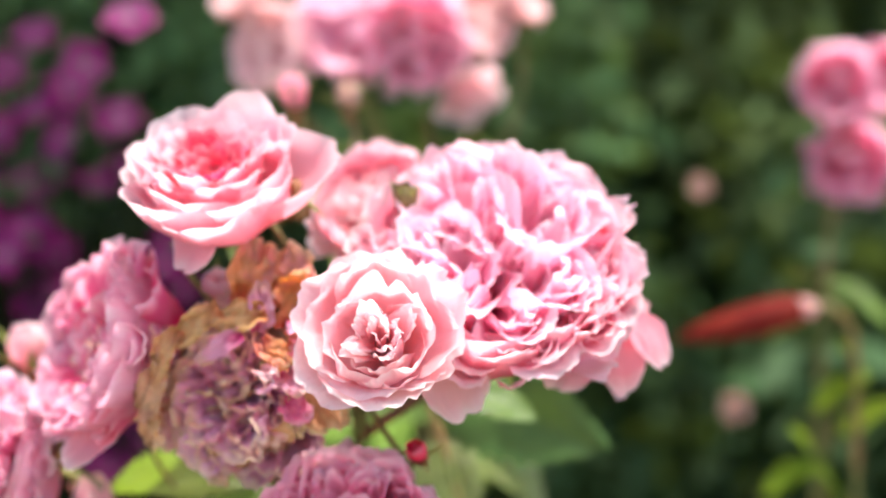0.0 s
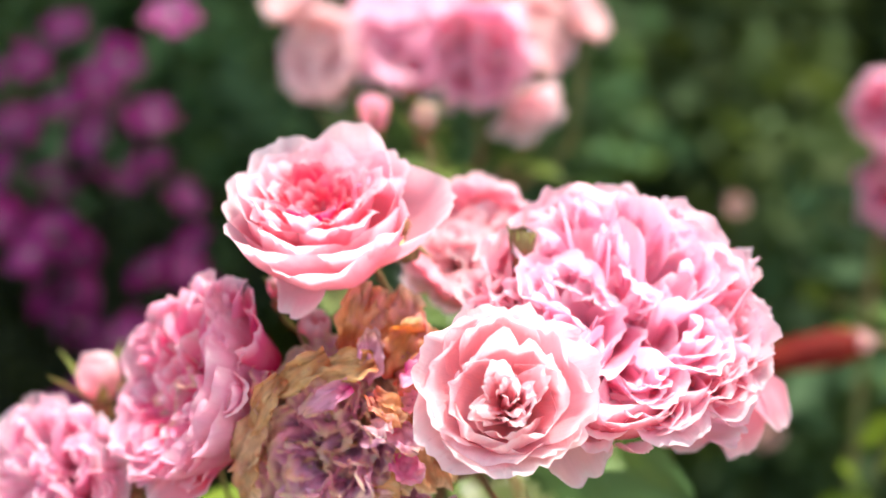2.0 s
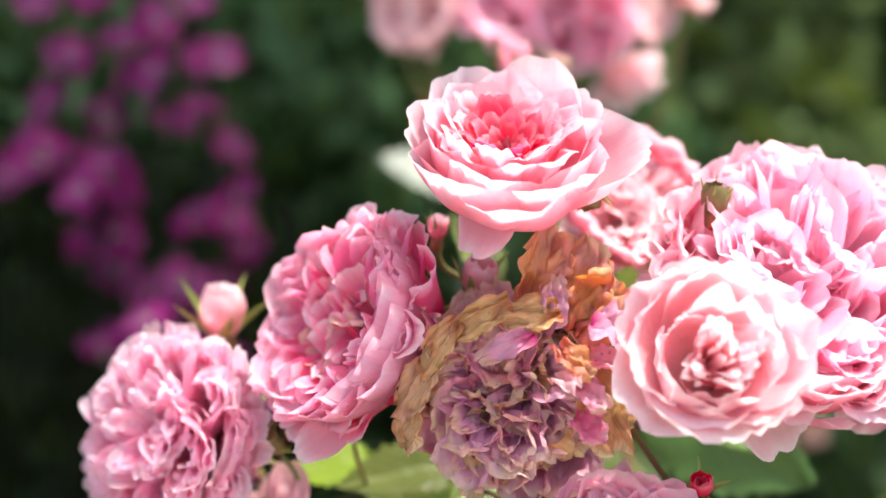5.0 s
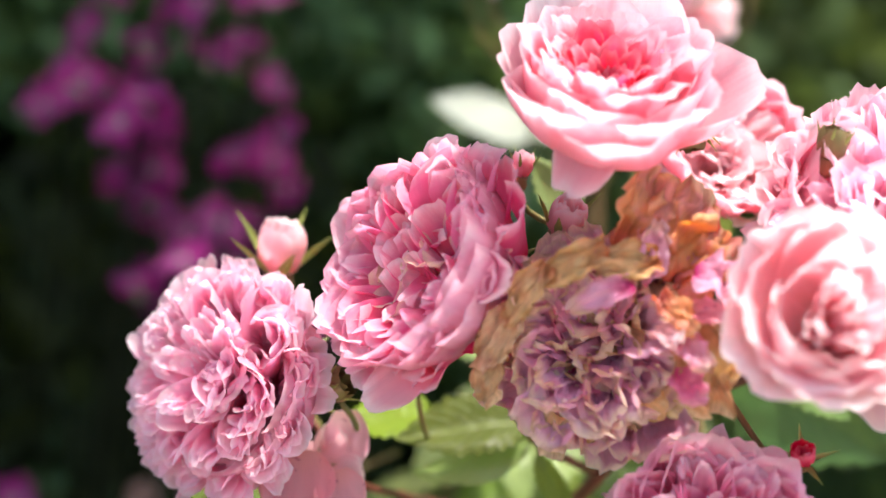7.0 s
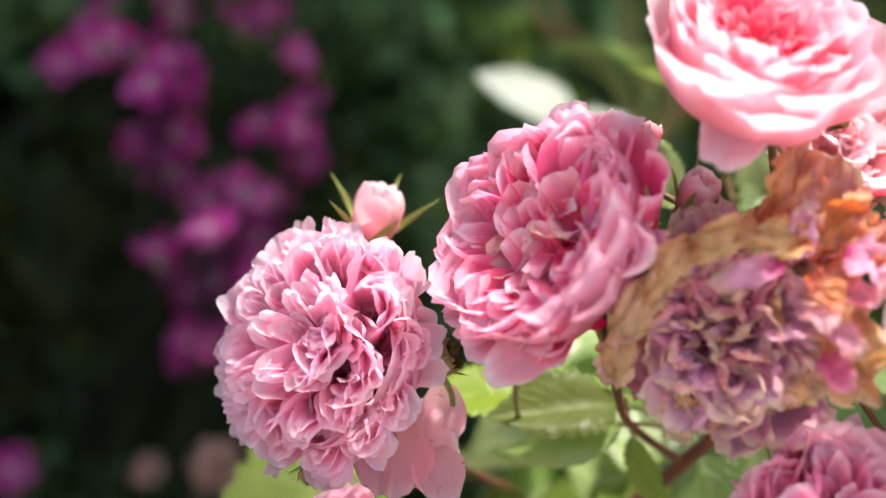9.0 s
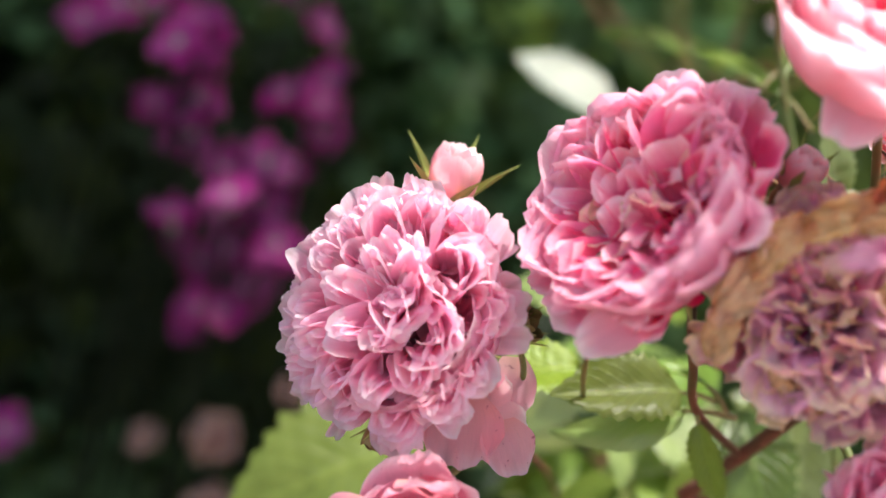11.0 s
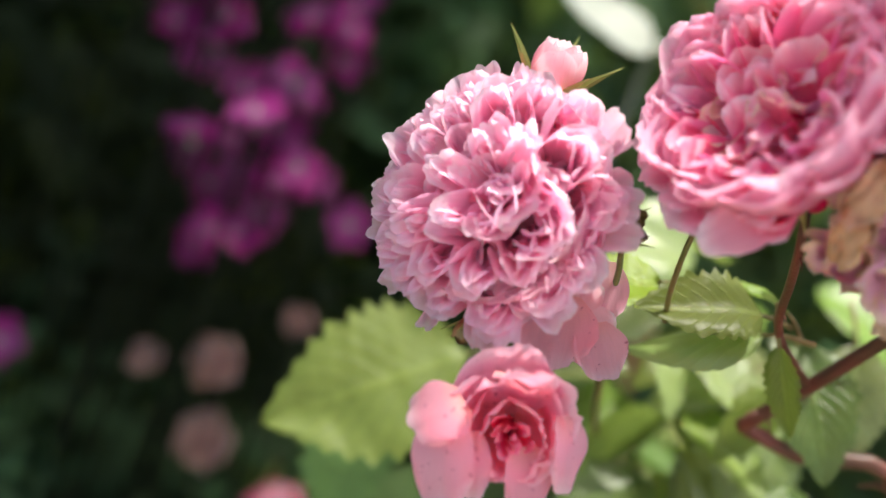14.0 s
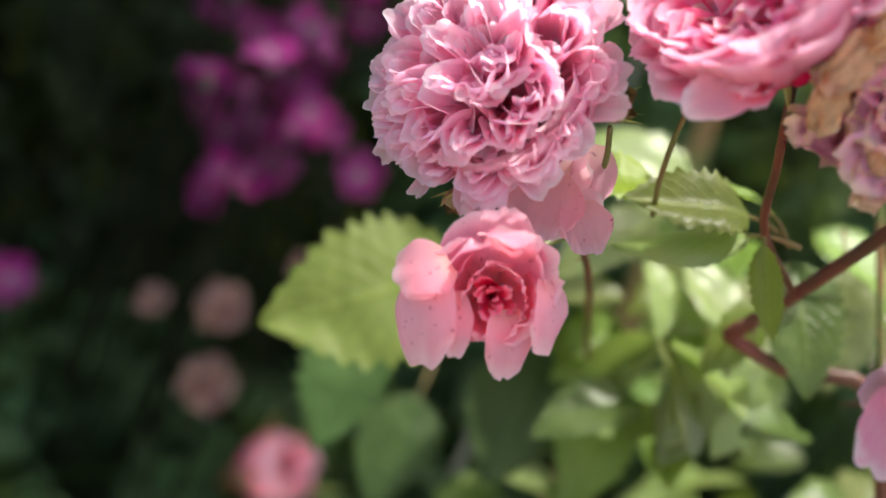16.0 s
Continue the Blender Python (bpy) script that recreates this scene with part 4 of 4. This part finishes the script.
rose_d = disc_rose((-0.134, 0.387, 0.884), 54, 20, 0.0465, "bright pink quartered rose with a hollow heart", PETAL_BRIGHT, PETAL_MAUVE, 13, 0, 80, depth=0.58, wall=0.94, closing=2, lip=0.4, top_lean=(-10, 20), quarters=5, hollow=0.45, dome=0.28, splay=40, fill=0.86, spoke=0.6, small=1.0, messy=12, sink=0.10, accent=PETAL_DRY, nests=(
    (91, 0.62, 0.28, 1.6, 5), (132, 0.56, 0.25, 1.6, 5), (61, 0.62, 0.27, 1.2, 5), (27, 0.62, 0.28, 1.0, 5), (351, 0.52, 0.33, 1.0, 5), (193, 0.58, 0.36, 1.2, 4), (159, 0.56, 0.24, 1.3, 4), (241, 0.60, 0.28, 0.8, 5),
    (287, 0.58, 0.30, 0.8, 5), (318, 0.76, 0.24, 0.9, 3), (10, 0.85, 0.20, 1.0, 3), (75, 0.86, 0.22, 1.0, 3), (112, 0.85, 0.22, 1.0, 3), (215, 0.84, 0.24, 0.8, 3), (264, 0.84, 0.24, 0.8, 3), (190, 0.10, 0.15, 1.0, 5)))
loose_petal(rose_d, (-0.124, 0.374, 0.856), (-0.143, 0.367, 0.842), (-0.6, -1, 0.2), 0.018, PETAL_WARM, 8.8)
rose_e = disc_rose((-0.1930, 0.412, 0.827), 32, 16, 0.0475, "faded mauve-pink pompon rose with browned rim petals", PETAL_FADED, PETAL_FADED, 17, 0, 100, quarters=5, dome=0.46, splay=52, small=0.85, guards=(9, 10, 11), spoke=0.3, messy=9, wall=0.90, closing=2, lip=0.25, fill=0.88, sink=0.05, hollow=0.22, top_lean=(-12, 18), nests=(
    (50, 0.66, 0.26, 1.0, 6), (353, 0.50, 0.28, 1.0, 6), (115, 0.62, 0.22, 1.4, 6), (140, 0.60, 0.20, 1.25, 6), (165, 0.58, 0.22, 1.1, 6), (204, 0.62, 0.22, 1.0, 5), (230, 0.56, 0.19, 1.25, 6), (255, 0.60, 0.20, 1.25, 6), (290, 0.56, 0.22, 1.1, 5), (183, 0.32, 0.14, 1.0, 4), (88, 0.64, 0.22, 1.4, 6),
    (322, 0.56, 0.20, 1.2, 5), (60, 0.34, 0.14, 1.3, 4), (120, 0.32, 0.13, 1.4, 4), (240, 0.30, 0.14, 1.2, 4), (300, 0.28, 0.13, 1.2, 4), (20, 0.82, 0.20, 1.0, 4), (325, 0.82, 0.22, 0.9, 4), (345, 0.82, 0.18, 0.9, 4), (130, 0.82, 0.20, 1.0, 3), (155, 0.82, 0.18, 1.0, 3), (180, 0.82, 0.20, 1.0, 3),
    (205, 0.82, 0.18, 1.0, 3), (228, 0.82, 0.20, 1.0, 3), (250, 0.82, 0.18, 1.0, 3), (272, 0.82, 0.20, 0.9, 4), (300, 0.82, 0.20, 0.9, 4), (70, 0.82, 0.20, 1.0, 3), (100, 0.82, 0.20, 1.0, 3), (20, 0.12, 0.10, 1.0, 3)))
rose_f = disc_rose((-0.074, 0.371, 0.872), 14, 14, 0.039, "withered mauve and tan rose with crumpled petals", PETAL_DRY, PETAL_TAN, 19, 0, 70, crumple=0.13, sink=0.10, top_lean=(-10, 30), nests=(
    (230, 0.50, 0.34, 1.0, 4), (290, 0.55, 0.34, 1.0, 4), (180, 0.50, 0.30, 1.0, 5), (130, 0.50, 0.25, 1.2, 4), (340, 0.60, 0.28, 1.0, 4), (30, 0.60, 0.25, 1.0, 4), (250, 0.82, 0.26, 0.9, 3), (200, 0.82, 0.26, 0.9, 3), (80, 0.5, 0.2, 1.0, 4)), quarters=4, dome=0.34, small=1.3, closing=10, detail=11, splay=48, spoke=0.4, messy=22, guards=(9, 8), lip=0.2, fill=0.98, wall=0.9, accent=PETAL_TAN)
for k, (root, tip, nrm, w, mat) in enumerate((
        ((-0.072, 0.372, 0.902), (-0.066, 0.374, 0.930), (0.3, -1, 0), 0.020, PETAL_RUST), ((-0.060, 0.372, 0.898), (-0.050, 0.378, 0.927), (-0.2, -1, 0.2), 0.026, PETAL_RUST),
        ((-0.056, 0.368, 0.895), (-0.040, 0.371, 0.914), (0, -1, 0.4), 0.028, PETAL_RUST), ((-0.062, 0.352, 0.893), (-0.050, 0.345, 0.886), (0.2, -1, 0.8), 0.012, PETAL_RUST), ((-0.056, 0.352, 0.882), (-0.044, 0.345, 0.876), (0.2, -1, 0.9), 0.012, PETAL_DRY), ((-0.054, 0.350, 0.872), (-0.043, 0.346, 0.866), (0.1, -1, 0.7), 0.013, PETAL_BRIGHT), ((-0.062, 0.350, 0.884), (-0.055, 0.341, 0.884), (0.0, -1, 1), 0.010, PETAL_PALE), ((-0.052, 0.354, 0.890), (-0.042, 0.348, 0.892), (0.0, -1, 1), 0.010, PETAL_SALMON), ((-0.066, 0.366, 0.894), (-0.064, 0.365, 0.915), (0.4, -1, 0), 0.012, PETAL_DRY),
        ((-0.062, 0.362, 0.903), (-0.082, 0.359, 0.898), (0, -1, 0.5), 0.014, PETAL_TAN), ((-0.078, 0.360, 0.904), (-0.097, 0.360, 0.890), (-0.2, -1, 0.4), 0.013, PETAL_TAN), ((-0.094, 0.361, 0.896), (-0.104, 0.360, 0.875), (-0.5, -1, 0.1), 0.012, PETAL_TAN),
        ((-0.100, 0.363, 0.882), (-0.109, 0.362, 0.860), (-0.5, -1, 0), 0.014, PETAL_TAN), ((-0.104, 0.364, 0.866), (-0.106, 0.363, 0.848), (-0.6, -1, 0), 0.012, PETAL_TAN), ((-0.070, 0.356, 0.896), (-0.088, 0.356, 0.884), (0, -1, 0.3), 0.010, PETAL_DRY),
        ((-0.050, 0.362, 0.885), (-0.038, 0.356, 0.858), (0.3, -1, 0), 0.024, PETAL_TAN), ((-0.052, 0.358, 0.900), (-0.036, 0.356, 0.896), (0, -0.6, 1), 0.020, PETAL_DRY))):
    loose_petal(rose_f, root, tip, nrm, w, mat, 20.3 + k, (70, 92, 110), 0.22, 1.0, 0.3)
rose_g = disc_rose((-0.031, 0.345, 0.822), 5, 42, 0.039, "bright pink full rose low in the cluster", PETAL_MAUVE, PETAL_MAUVE, 23, 10, 80, dome=0.25, quarters=5, small=0.95, spoke=0.4, sink=0.14, nests=[(k * 51 + 10 * (k % 2), 0.52 + 0.05 * (k % 3), 0.28, 1.0 + 0.2 * (k % 3), 5) for k in range(7)] + [(k * 45 + 20, 0.82, 0.24, 1.0, 3) for k in range(8)])
loose_petal(rose_g, (-0.043, 0.362, 0.796), (-0.062, 0.356, 0.784), (-0.3, -0.8, 0.5), 0.018, PETAL_FADED, 51.1)
loose_petal(rose_g, (-0.046, 0.352, 0.797), (-0.055, 0.346, 0.768), (-0.3, -1, 0.3), 0.026, PETAL_BRIGHT, 52.1)
rose_h = young_rose((-0.170, 0.383, 0.769), 6, 8, 0.025, "small salmon rose with crimson heart and hanging petals", 29, 10, PETAL_SALMON, PETAL_SALMON, PETAL_CRIMSON, [
    (112, 1.15, 1.5, (80, 34, 44)), (190, 1.1, 1.3, (70, 30, 22)), (40, 1.15, 1.3, (75, 36, 30)), (262, 1.05, 1.3, (64, 26, 14)), (325, 1.1, 1.2, (64, 28, 18))],
    ((3, 0.86, 0.34, (30, 10, 8), 1, 0.06), (3, 0.86, 0.28, (18, 6, 10), 1, 0.08), (3, 0.85, 0.20, (8, 2, 6), 1, 0.1), (2, 0.84, 0.14, (2, 0, 0), 1, 0.06)), (0.06, -0.10), 8,
    ((100, 1.16, 1.7, (66, 30, 6)), (222, 1.04, 1.5, (64, 30, -14)), (334, 1.10, 1.4, (64, 28, -10)), (160, 1.02, 1.1, (52, 18, -10)), (30, 1.04, 1.1, (54, 20, -12))))
for k, (root, tip, nrm, w) in enumerate((
        ((-0.185, 0.381, 0.772), (-0.198, 0.373, 0.760), (-0.3, -1, 0.4), 0.020), ((-0.188, 0.379, 0.768), (-0.180, 0.372, 0.739), (-0.4, -1, 0.2), 0.021), ((-0.180, 0.380, 0.764), (-0.172, 0.374, 0.745), (0, -1, 0.1), 0.012),
        ((-0.163, 0.380, 0.765), (-0.156, 0.372, 0.745), (0.2, -1, 0.2), 0.017), ((-0.156, 0.380, 0.778), (-0.148, 0.373, 0.756), (0.7, -1, 0.1), 0.015), ((-0.176, 0.382, 0.784), (-0.166, 0.370, 0.792), (0.1, -0.5, -1), 0.022))):
    loose_petal(rose_h, root, tip, nrm, w, PETAL_SALMON, 61.3 + k * 1.7, (62, 92, 118))
rose_i = young_rose((-0.154, 0.426, 0.797), -160, -5, 0.013, "blush rose turned away, its pale petals showing", 33, 0, PETAL_PALE, PETAL_PALE, PETAL_PALE, [(k * 90, 1.2, 1.2, (90, 60, 60)) for k in range(4)])
for k, (root, tip, w, mat) in enumerate((((-0.164, 0.412, 0.806), (-0.163, 0.400, 0.784), 0.030, PETAL_BLUSH), ((-0.151, 0.412, 0.800), (-0.143, 0.402, 0.786), 0.020, PETAL_BLUSH), ((-0.151, 0.426, 0.818), (-0.147, 0.422, 0.797), 0.018, PETAL_SALMON))):
    loose_petal(rose_i, root, tip, (0.1, -1, 0.5), w, mat, 40.4 + k, ruffle=0.22)
rose_j = disc_rose((-0.028, 0.45, 0.933), -5, 40, 0.034, "soft pink rose tucked between the larger ones", PETAL_PALE, PETAL_WARM, 41, 10, 70, guards=(8, 9), detail=8)

bud((-0.186, 0.452, 0.868), 5, 75, 0.0112, "pink-white rosebud with spreading green sepals", 2, PETAL_PALE, 34)
bud((-0.155, 0.406, 0.833), -60, 35, 0.0068, "small brown-green rosebud on a short stalk", 3, CALYX, 12)
bud((-0.189, 0.404, 0.786), 20, -60, 0.0042, "small green hip under the faded rose", 13, CALYX, 30)
bud((-0.012, 0.387, 0.943), -10, 80, 0.0055, "olive-brown rosebud with pointed sepals", 4, CALYX, 14)
bud((-0.104, 0.412, 0.918), 10, 85, 0.0045, "rosebud half hidden, green sepals showing", 5, PETAL_WARM, 16)
bud((-0.088, 0.398, 0.905), -15, 60, 0.0075, "salmon rosebud beside the withered rose", 6, PETAL_PEACH, 24)
bud((-0.054, 0.394, 0.938), -30, -70, 0.0055, "olive-brown hip of a faded rose", 7, CALYX, 30)
bud((-0.006, 0.366, 0.849), 20, 45, 0.0046, "small crimson rosebud with thread-like sepals", 8, PETAL_CRIMSON, 60)
bud((-0.203, 1.0, 0.405), -40, 35, 0.036, "large pink rosebud low among dark leaves", 12, PETAL_WARM, 20)
bud((-0.079, 0.54, 0.981), 5, 70, 0.0085, "coral-pink rosebud on a tall stalk", 9, PETAL_SALMON, 20)
bud((-0.056, 0.58, 0.978), -5, 60, 0.008, "rose-brown bud on a tall stalk", 10, PETAL_DUSTY, 40)

# ---- canes and leaves of the bush ----
main = bush("rose_bush", (0.0, 0.55, 0.0), "rose bush with red-brown canes and toothed green leaves")
cane(main, [(0.03, 0.56, 0.0), (0.05, 0.54, 0.35), (0.06, 0.51, 0.62), (0.016, 0.50, 0.753), (-0.031, 0.50, 0.756), (-0.058, 0.50, 0.760)], 0.006, 0.0026, STEM_RED, 8, 1)
cane(main, [(-0.058, 0.50, 0.760), (-0.048, 0.48, 0.789), (-0.037, 0.45, 0.829), (-0.035, 0.42, 0.860), (-0.05, 0.395, 0.895)], 0.0032, 0.0022, STEM_RED, 3, 2)
cane(main, [(-0.048, 0.48, 0.789), (-0.079, 0.45, 0.81), (-0.094, 0.42, 0.833), (-0.104, 0.400, 0.849), (-0.110, 0.398, 0.87)], 0.0017, 0.0014, STEM_RED, 2, 3)
cane(main, [(-0.118, 0.452, 0.800), (-0.124, 0.440, 0.816), (-0.128, 0.425, 0.840), (-0.124, 0.412, 0.866)], 0.0010, 0.0010, STEM_GREEN, 0, 4)
cane(main, [(0.04, 0.58, 0.40), (-0.03, 0.66, 0.60), (-0.085, 0.60, 0.705), (-0.122, 0.49, 0.762), (-0.143, 0.44, 0.786), (-0.165, 0.435, 0.81)], 0.0016, 0.0013, STEM_RED, 2, 5)
cane(main, [(-0.143, 0.44, 0.786), (-0.146, 0.425, 0.812), (-0.152, 0.41, 0.826)], 0.0012, 0.001, STEM_GREEN)
cane(main, [(-0.143, 0.44, 0.786), (-0.175, 0.45, 0.82), (-0.186, 0.458, 0.86)], 0.0012, 0.001, STEM_GREEN)
cane(main, [(-0.143, 0.44, 0.786), (-0.158, 0.425, 0.775), (-0.168, 0.405, 0.768)], 0.0014, 0.0012, STEM_GREEN)
cane(main, [(-0.037, 0.45, 0.829), (-0.05, 0.43, 0.89), (-0.068, 0.41, 0.93)], 0.0018, 0.0014, STEM_GREEN, 1, 6)
cane(main, [(-0.037, 0.45, 0.829), (0.0, 0.43, 0.86), (0.02, 0.41, 0.885)], 0.0024, 0.0018, STEM_RED, 1, 7)
cane(main, [(0.0, 0.43, 0.86), (0.04, 0.43, 0.87), (0.062, 0.42, 0.885)], 0.0018, 0.0014, STEM_GREEN)
cane(main, [(-0.037, 0.45, 0.829), (-0.03, 0.40, 0.86), (-0.024, 0.375, 0.885)], 0.0016, 0.0014, STEM_GREEN)
cane(main, [(-0.037, 0.45, 0.829), (-0.03, 0.41, 0.81), (-0.030, 0.375, 0.805)], 0.0018, 0.0014, STEM_GREEN)
cane(main, [(-0.05, 0.43, 0.89), (-0.085, 0.405, 0.885), (-0.088, 0.400, 0.896)], 0.0012, 0.001, STEM_GREEN)
cane(main, [(-0.05, 0.43, 0.89), (-0.095, 0.418, 0.90), (-0.104, 0.413, 0.910)], 0.0012, 0.001, STEM_GREEN)
cane(main, [(0.0, 0.43, 0.86), (-0.012, 0.42, 0.91), (-0.012, 0.39, 0.935)], 0.0012, 0.001, STEM_GREEN)
cane(main, [(-0.03, 0.40, 0.86), (-0.012, 0.38, 0.842), (-0.006, 0.37, 0.845)], 0.0011, 0.001, STEM_GREEN)
cane(main, [(0.016, 0.50, 0.753), (-0.02, 0.54, 0.85), (-0.06, 0.55, 0.93), (-0.079, 0.542, 0.972)], 0.002, 0.0013, STEM_GREEN, 1, 8)
cane(main, [(-0.06, 0.55, 0.93), (-0.052, 0.575, 0.955), (-0.056, 0.58, 0.97)], 0.0012, 0.001, STEM_GREEN)
cane(main, [(-0.02, 0.54, 0.85), (-0.03, 0.47, 0.90), (-0.025, 0.445, 0.915)], 0.0015, 0.0013, STEM_GREEN)

# leaves get the lit or shaded tone by where light falls
rose_leaf(main, (-0.160, 0.585, 0.725), (-0.240, 0.55, 0.674), (0.1, -0.8, 0.6), 0.088, LEAF_LIT, 3, 0.12, 0.1, label="broad light green leaf, sunlight put into its colour")
rose_leaf(main, (-0.080, 0.46, 0.806), (-0.126, 0.468, 0.784), (0.3, -0.3, 1), 0.034, LEAF_SUNLIT, 4, 0.3, 0.1, 1.3, label="leaf with rolled-down edges, shining, sunlight put into its colour")
rose_leaf(main, (-0.083, 0.462, 0.812), (-0.132, 0.442, 0.807), (0.0, -0.8, 0.9), 0.034, LEAF_LIT, 5, 0.5, 0.2)
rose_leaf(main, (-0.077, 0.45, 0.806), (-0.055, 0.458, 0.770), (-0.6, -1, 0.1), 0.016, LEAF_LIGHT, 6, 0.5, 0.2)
rose_leaf(main, (-0.006, 0.55, 0.798), (0.006, 0.53, 0.747), (0.1, -1, 0.4), 0.046, LEAF_SUNLIT, 7, 0.3, 0.2)
rose_leaf(main, (-0.033, 0.58, 0.765), (-0.076, 0.575, 0.735), (0, -0.6, 1), 0.036, LEAF_SUNLIT, 8, 0.3, 0.2)
rose_leaf(main, (-0.036, 0.56, 0.740), (-0.050, 0.535, 0.695), (-0.1, -0.9, 0.6), 0.036, LEAF_SUNLIT, 9, 0.4, 0.3)
rose_leaf(main, (-0.014, 0.56, 0.748), (-0.026, 0.535, 0.698), (0.1, -0.9, 0.6), 0.036, LEAF_SUNLIT, 10, 0.4, 0.3)
rose_leaf(main, (-0.076, 0.66, 0.690), (-0.104, 0.645, 0.605), (0, -0.9, 0.4), 0.060, LEAF_SHADED, 11, 0.3, 0.2)
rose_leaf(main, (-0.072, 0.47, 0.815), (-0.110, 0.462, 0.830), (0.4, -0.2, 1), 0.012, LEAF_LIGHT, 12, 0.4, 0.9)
rose_leaf(main, (-0.006, 0.505, 0.842), (0.082, 0.500, 0.808), (0.1, -1, 0.0), 0.062, LEAF_SHADED, 13, 0.3, 0.15, label="broad green leaf under the large rose, shade put into its colour")
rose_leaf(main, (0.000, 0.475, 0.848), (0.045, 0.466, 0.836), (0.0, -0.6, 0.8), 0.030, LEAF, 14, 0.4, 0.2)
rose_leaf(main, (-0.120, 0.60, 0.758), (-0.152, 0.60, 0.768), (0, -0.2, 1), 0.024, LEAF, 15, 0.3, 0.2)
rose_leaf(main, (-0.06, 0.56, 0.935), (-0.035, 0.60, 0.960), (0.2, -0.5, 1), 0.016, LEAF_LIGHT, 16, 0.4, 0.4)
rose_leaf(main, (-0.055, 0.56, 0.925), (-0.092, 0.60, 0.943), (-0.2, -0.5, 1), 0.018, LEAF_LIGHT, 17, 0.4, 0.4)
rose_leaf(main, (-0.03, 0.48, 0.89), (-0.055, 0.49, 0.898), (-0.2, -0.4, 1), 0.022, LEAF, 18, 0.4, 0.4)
rose_leaf(main, (-0.194, 0.65, 0.666), (-0.191, 0.61, 0.601), (0.2, -0.8, 0.5), 0.060, LEAF_SHADED, 100, 0.25, 0.2)
rose_leaf(main, (-0.103, 0.62, 0.694), (-0.108, 0.58, 0.63), (-0.1, -0.8, 0.5), 0.066, LEAF_SHADED, 101, 0.25, 0.2)
rose_leaf(main, (-0.066, 0.6, 0.69), (-0.07, 0.56, 0.643), (0.1, -0.8, 0.5), 0.050, LEAF_LIT, 102, 0.25, 0.2)
rose_leaf(main, (-0.146, 0.68, 0.626), (-0.152, 0.64, 0.568), (0, -0.8, 0.5), 0.055, LEAF_SHADED, 103, 0.25, 0.2)
rose_leaf(main, (-0.038, 0.58, 0.728), (-0.044, 0.54, 0.687), (0.2, -0.8, 0.5), 0.044, LEAF_SUNLIT, 104, 0.25, 0.2)
rose_leaf(main, (-0.006, 0.58, 0.778), (0.012, 0.54, 0.758), (-0.2, -0.8, 0.5), 0.044, LEAF_SUNLIT, 105, 0.25, 0.2)
rose_leaf(main, (-0.036, 0.505, 0.888), (-0.056, 0.485, 0.924), (0.1, -0.8, 0.6), 0.030, LEAF_SUNLIT, 110, 0.2, 0.2, label="pale leaf between the roses, sunlight put into its colour")
rose_leaf(main, (-0.022, 0.510, 0.880), (-0.016, 0.490, 0.912), (0.2, -0.8, 0.6), 0.024, LEAF_SUNLIT, 111, 0.2, 0.2)
rose_leaf(main, (-0.075, 0.480, 0.890), (-0.098, 0.465, 0.916), (-0.1, -0.8, 0.6), 0.024, LEAF_SUNLIT, 112, 0.2, 0.2)
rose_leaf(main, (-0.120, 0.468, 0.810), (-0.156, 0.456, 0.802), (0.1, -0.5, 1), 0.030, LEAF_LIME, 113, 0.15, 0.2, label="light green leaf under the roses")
LEAVES = [leaf(30 + k * 2.7, 0.05, 0.030 + 0.002 * k, (LEAF_LIT, LEAF_SUNLIT, LEAF_SUNLIT, LEAF, LEAF_SUNLIT, LEAF_LIGHT)[k], 0.4, 0.2 + 0.12 * k, 14, 25, "rose_leaf") for k in range(6)]
rng = random.Random(77)
for k in range(110):
    z = rng.uniform(0.50, 0.80)
    x = rng.uniform(-0.10, 0.03 if z > 0.70 else 0.12)
    y = rng.uniform(0.52, 0.74)
    d = Vector((rng.uniform(-1, 1), rng.uniform(-1, 0.4), rng.uniform(-0.7, 0.3))).normalized() * rng.uniform(0.04, 0.075)
    rose_leaf(main, (x, y, z), Vector((x, y, z)) + d, (rng.uniform(-0.5, 0.5), rng.uniform(-0.8, 0.1), 1), 0.03, LEAF, k, shared=LEAVES[k % 6])
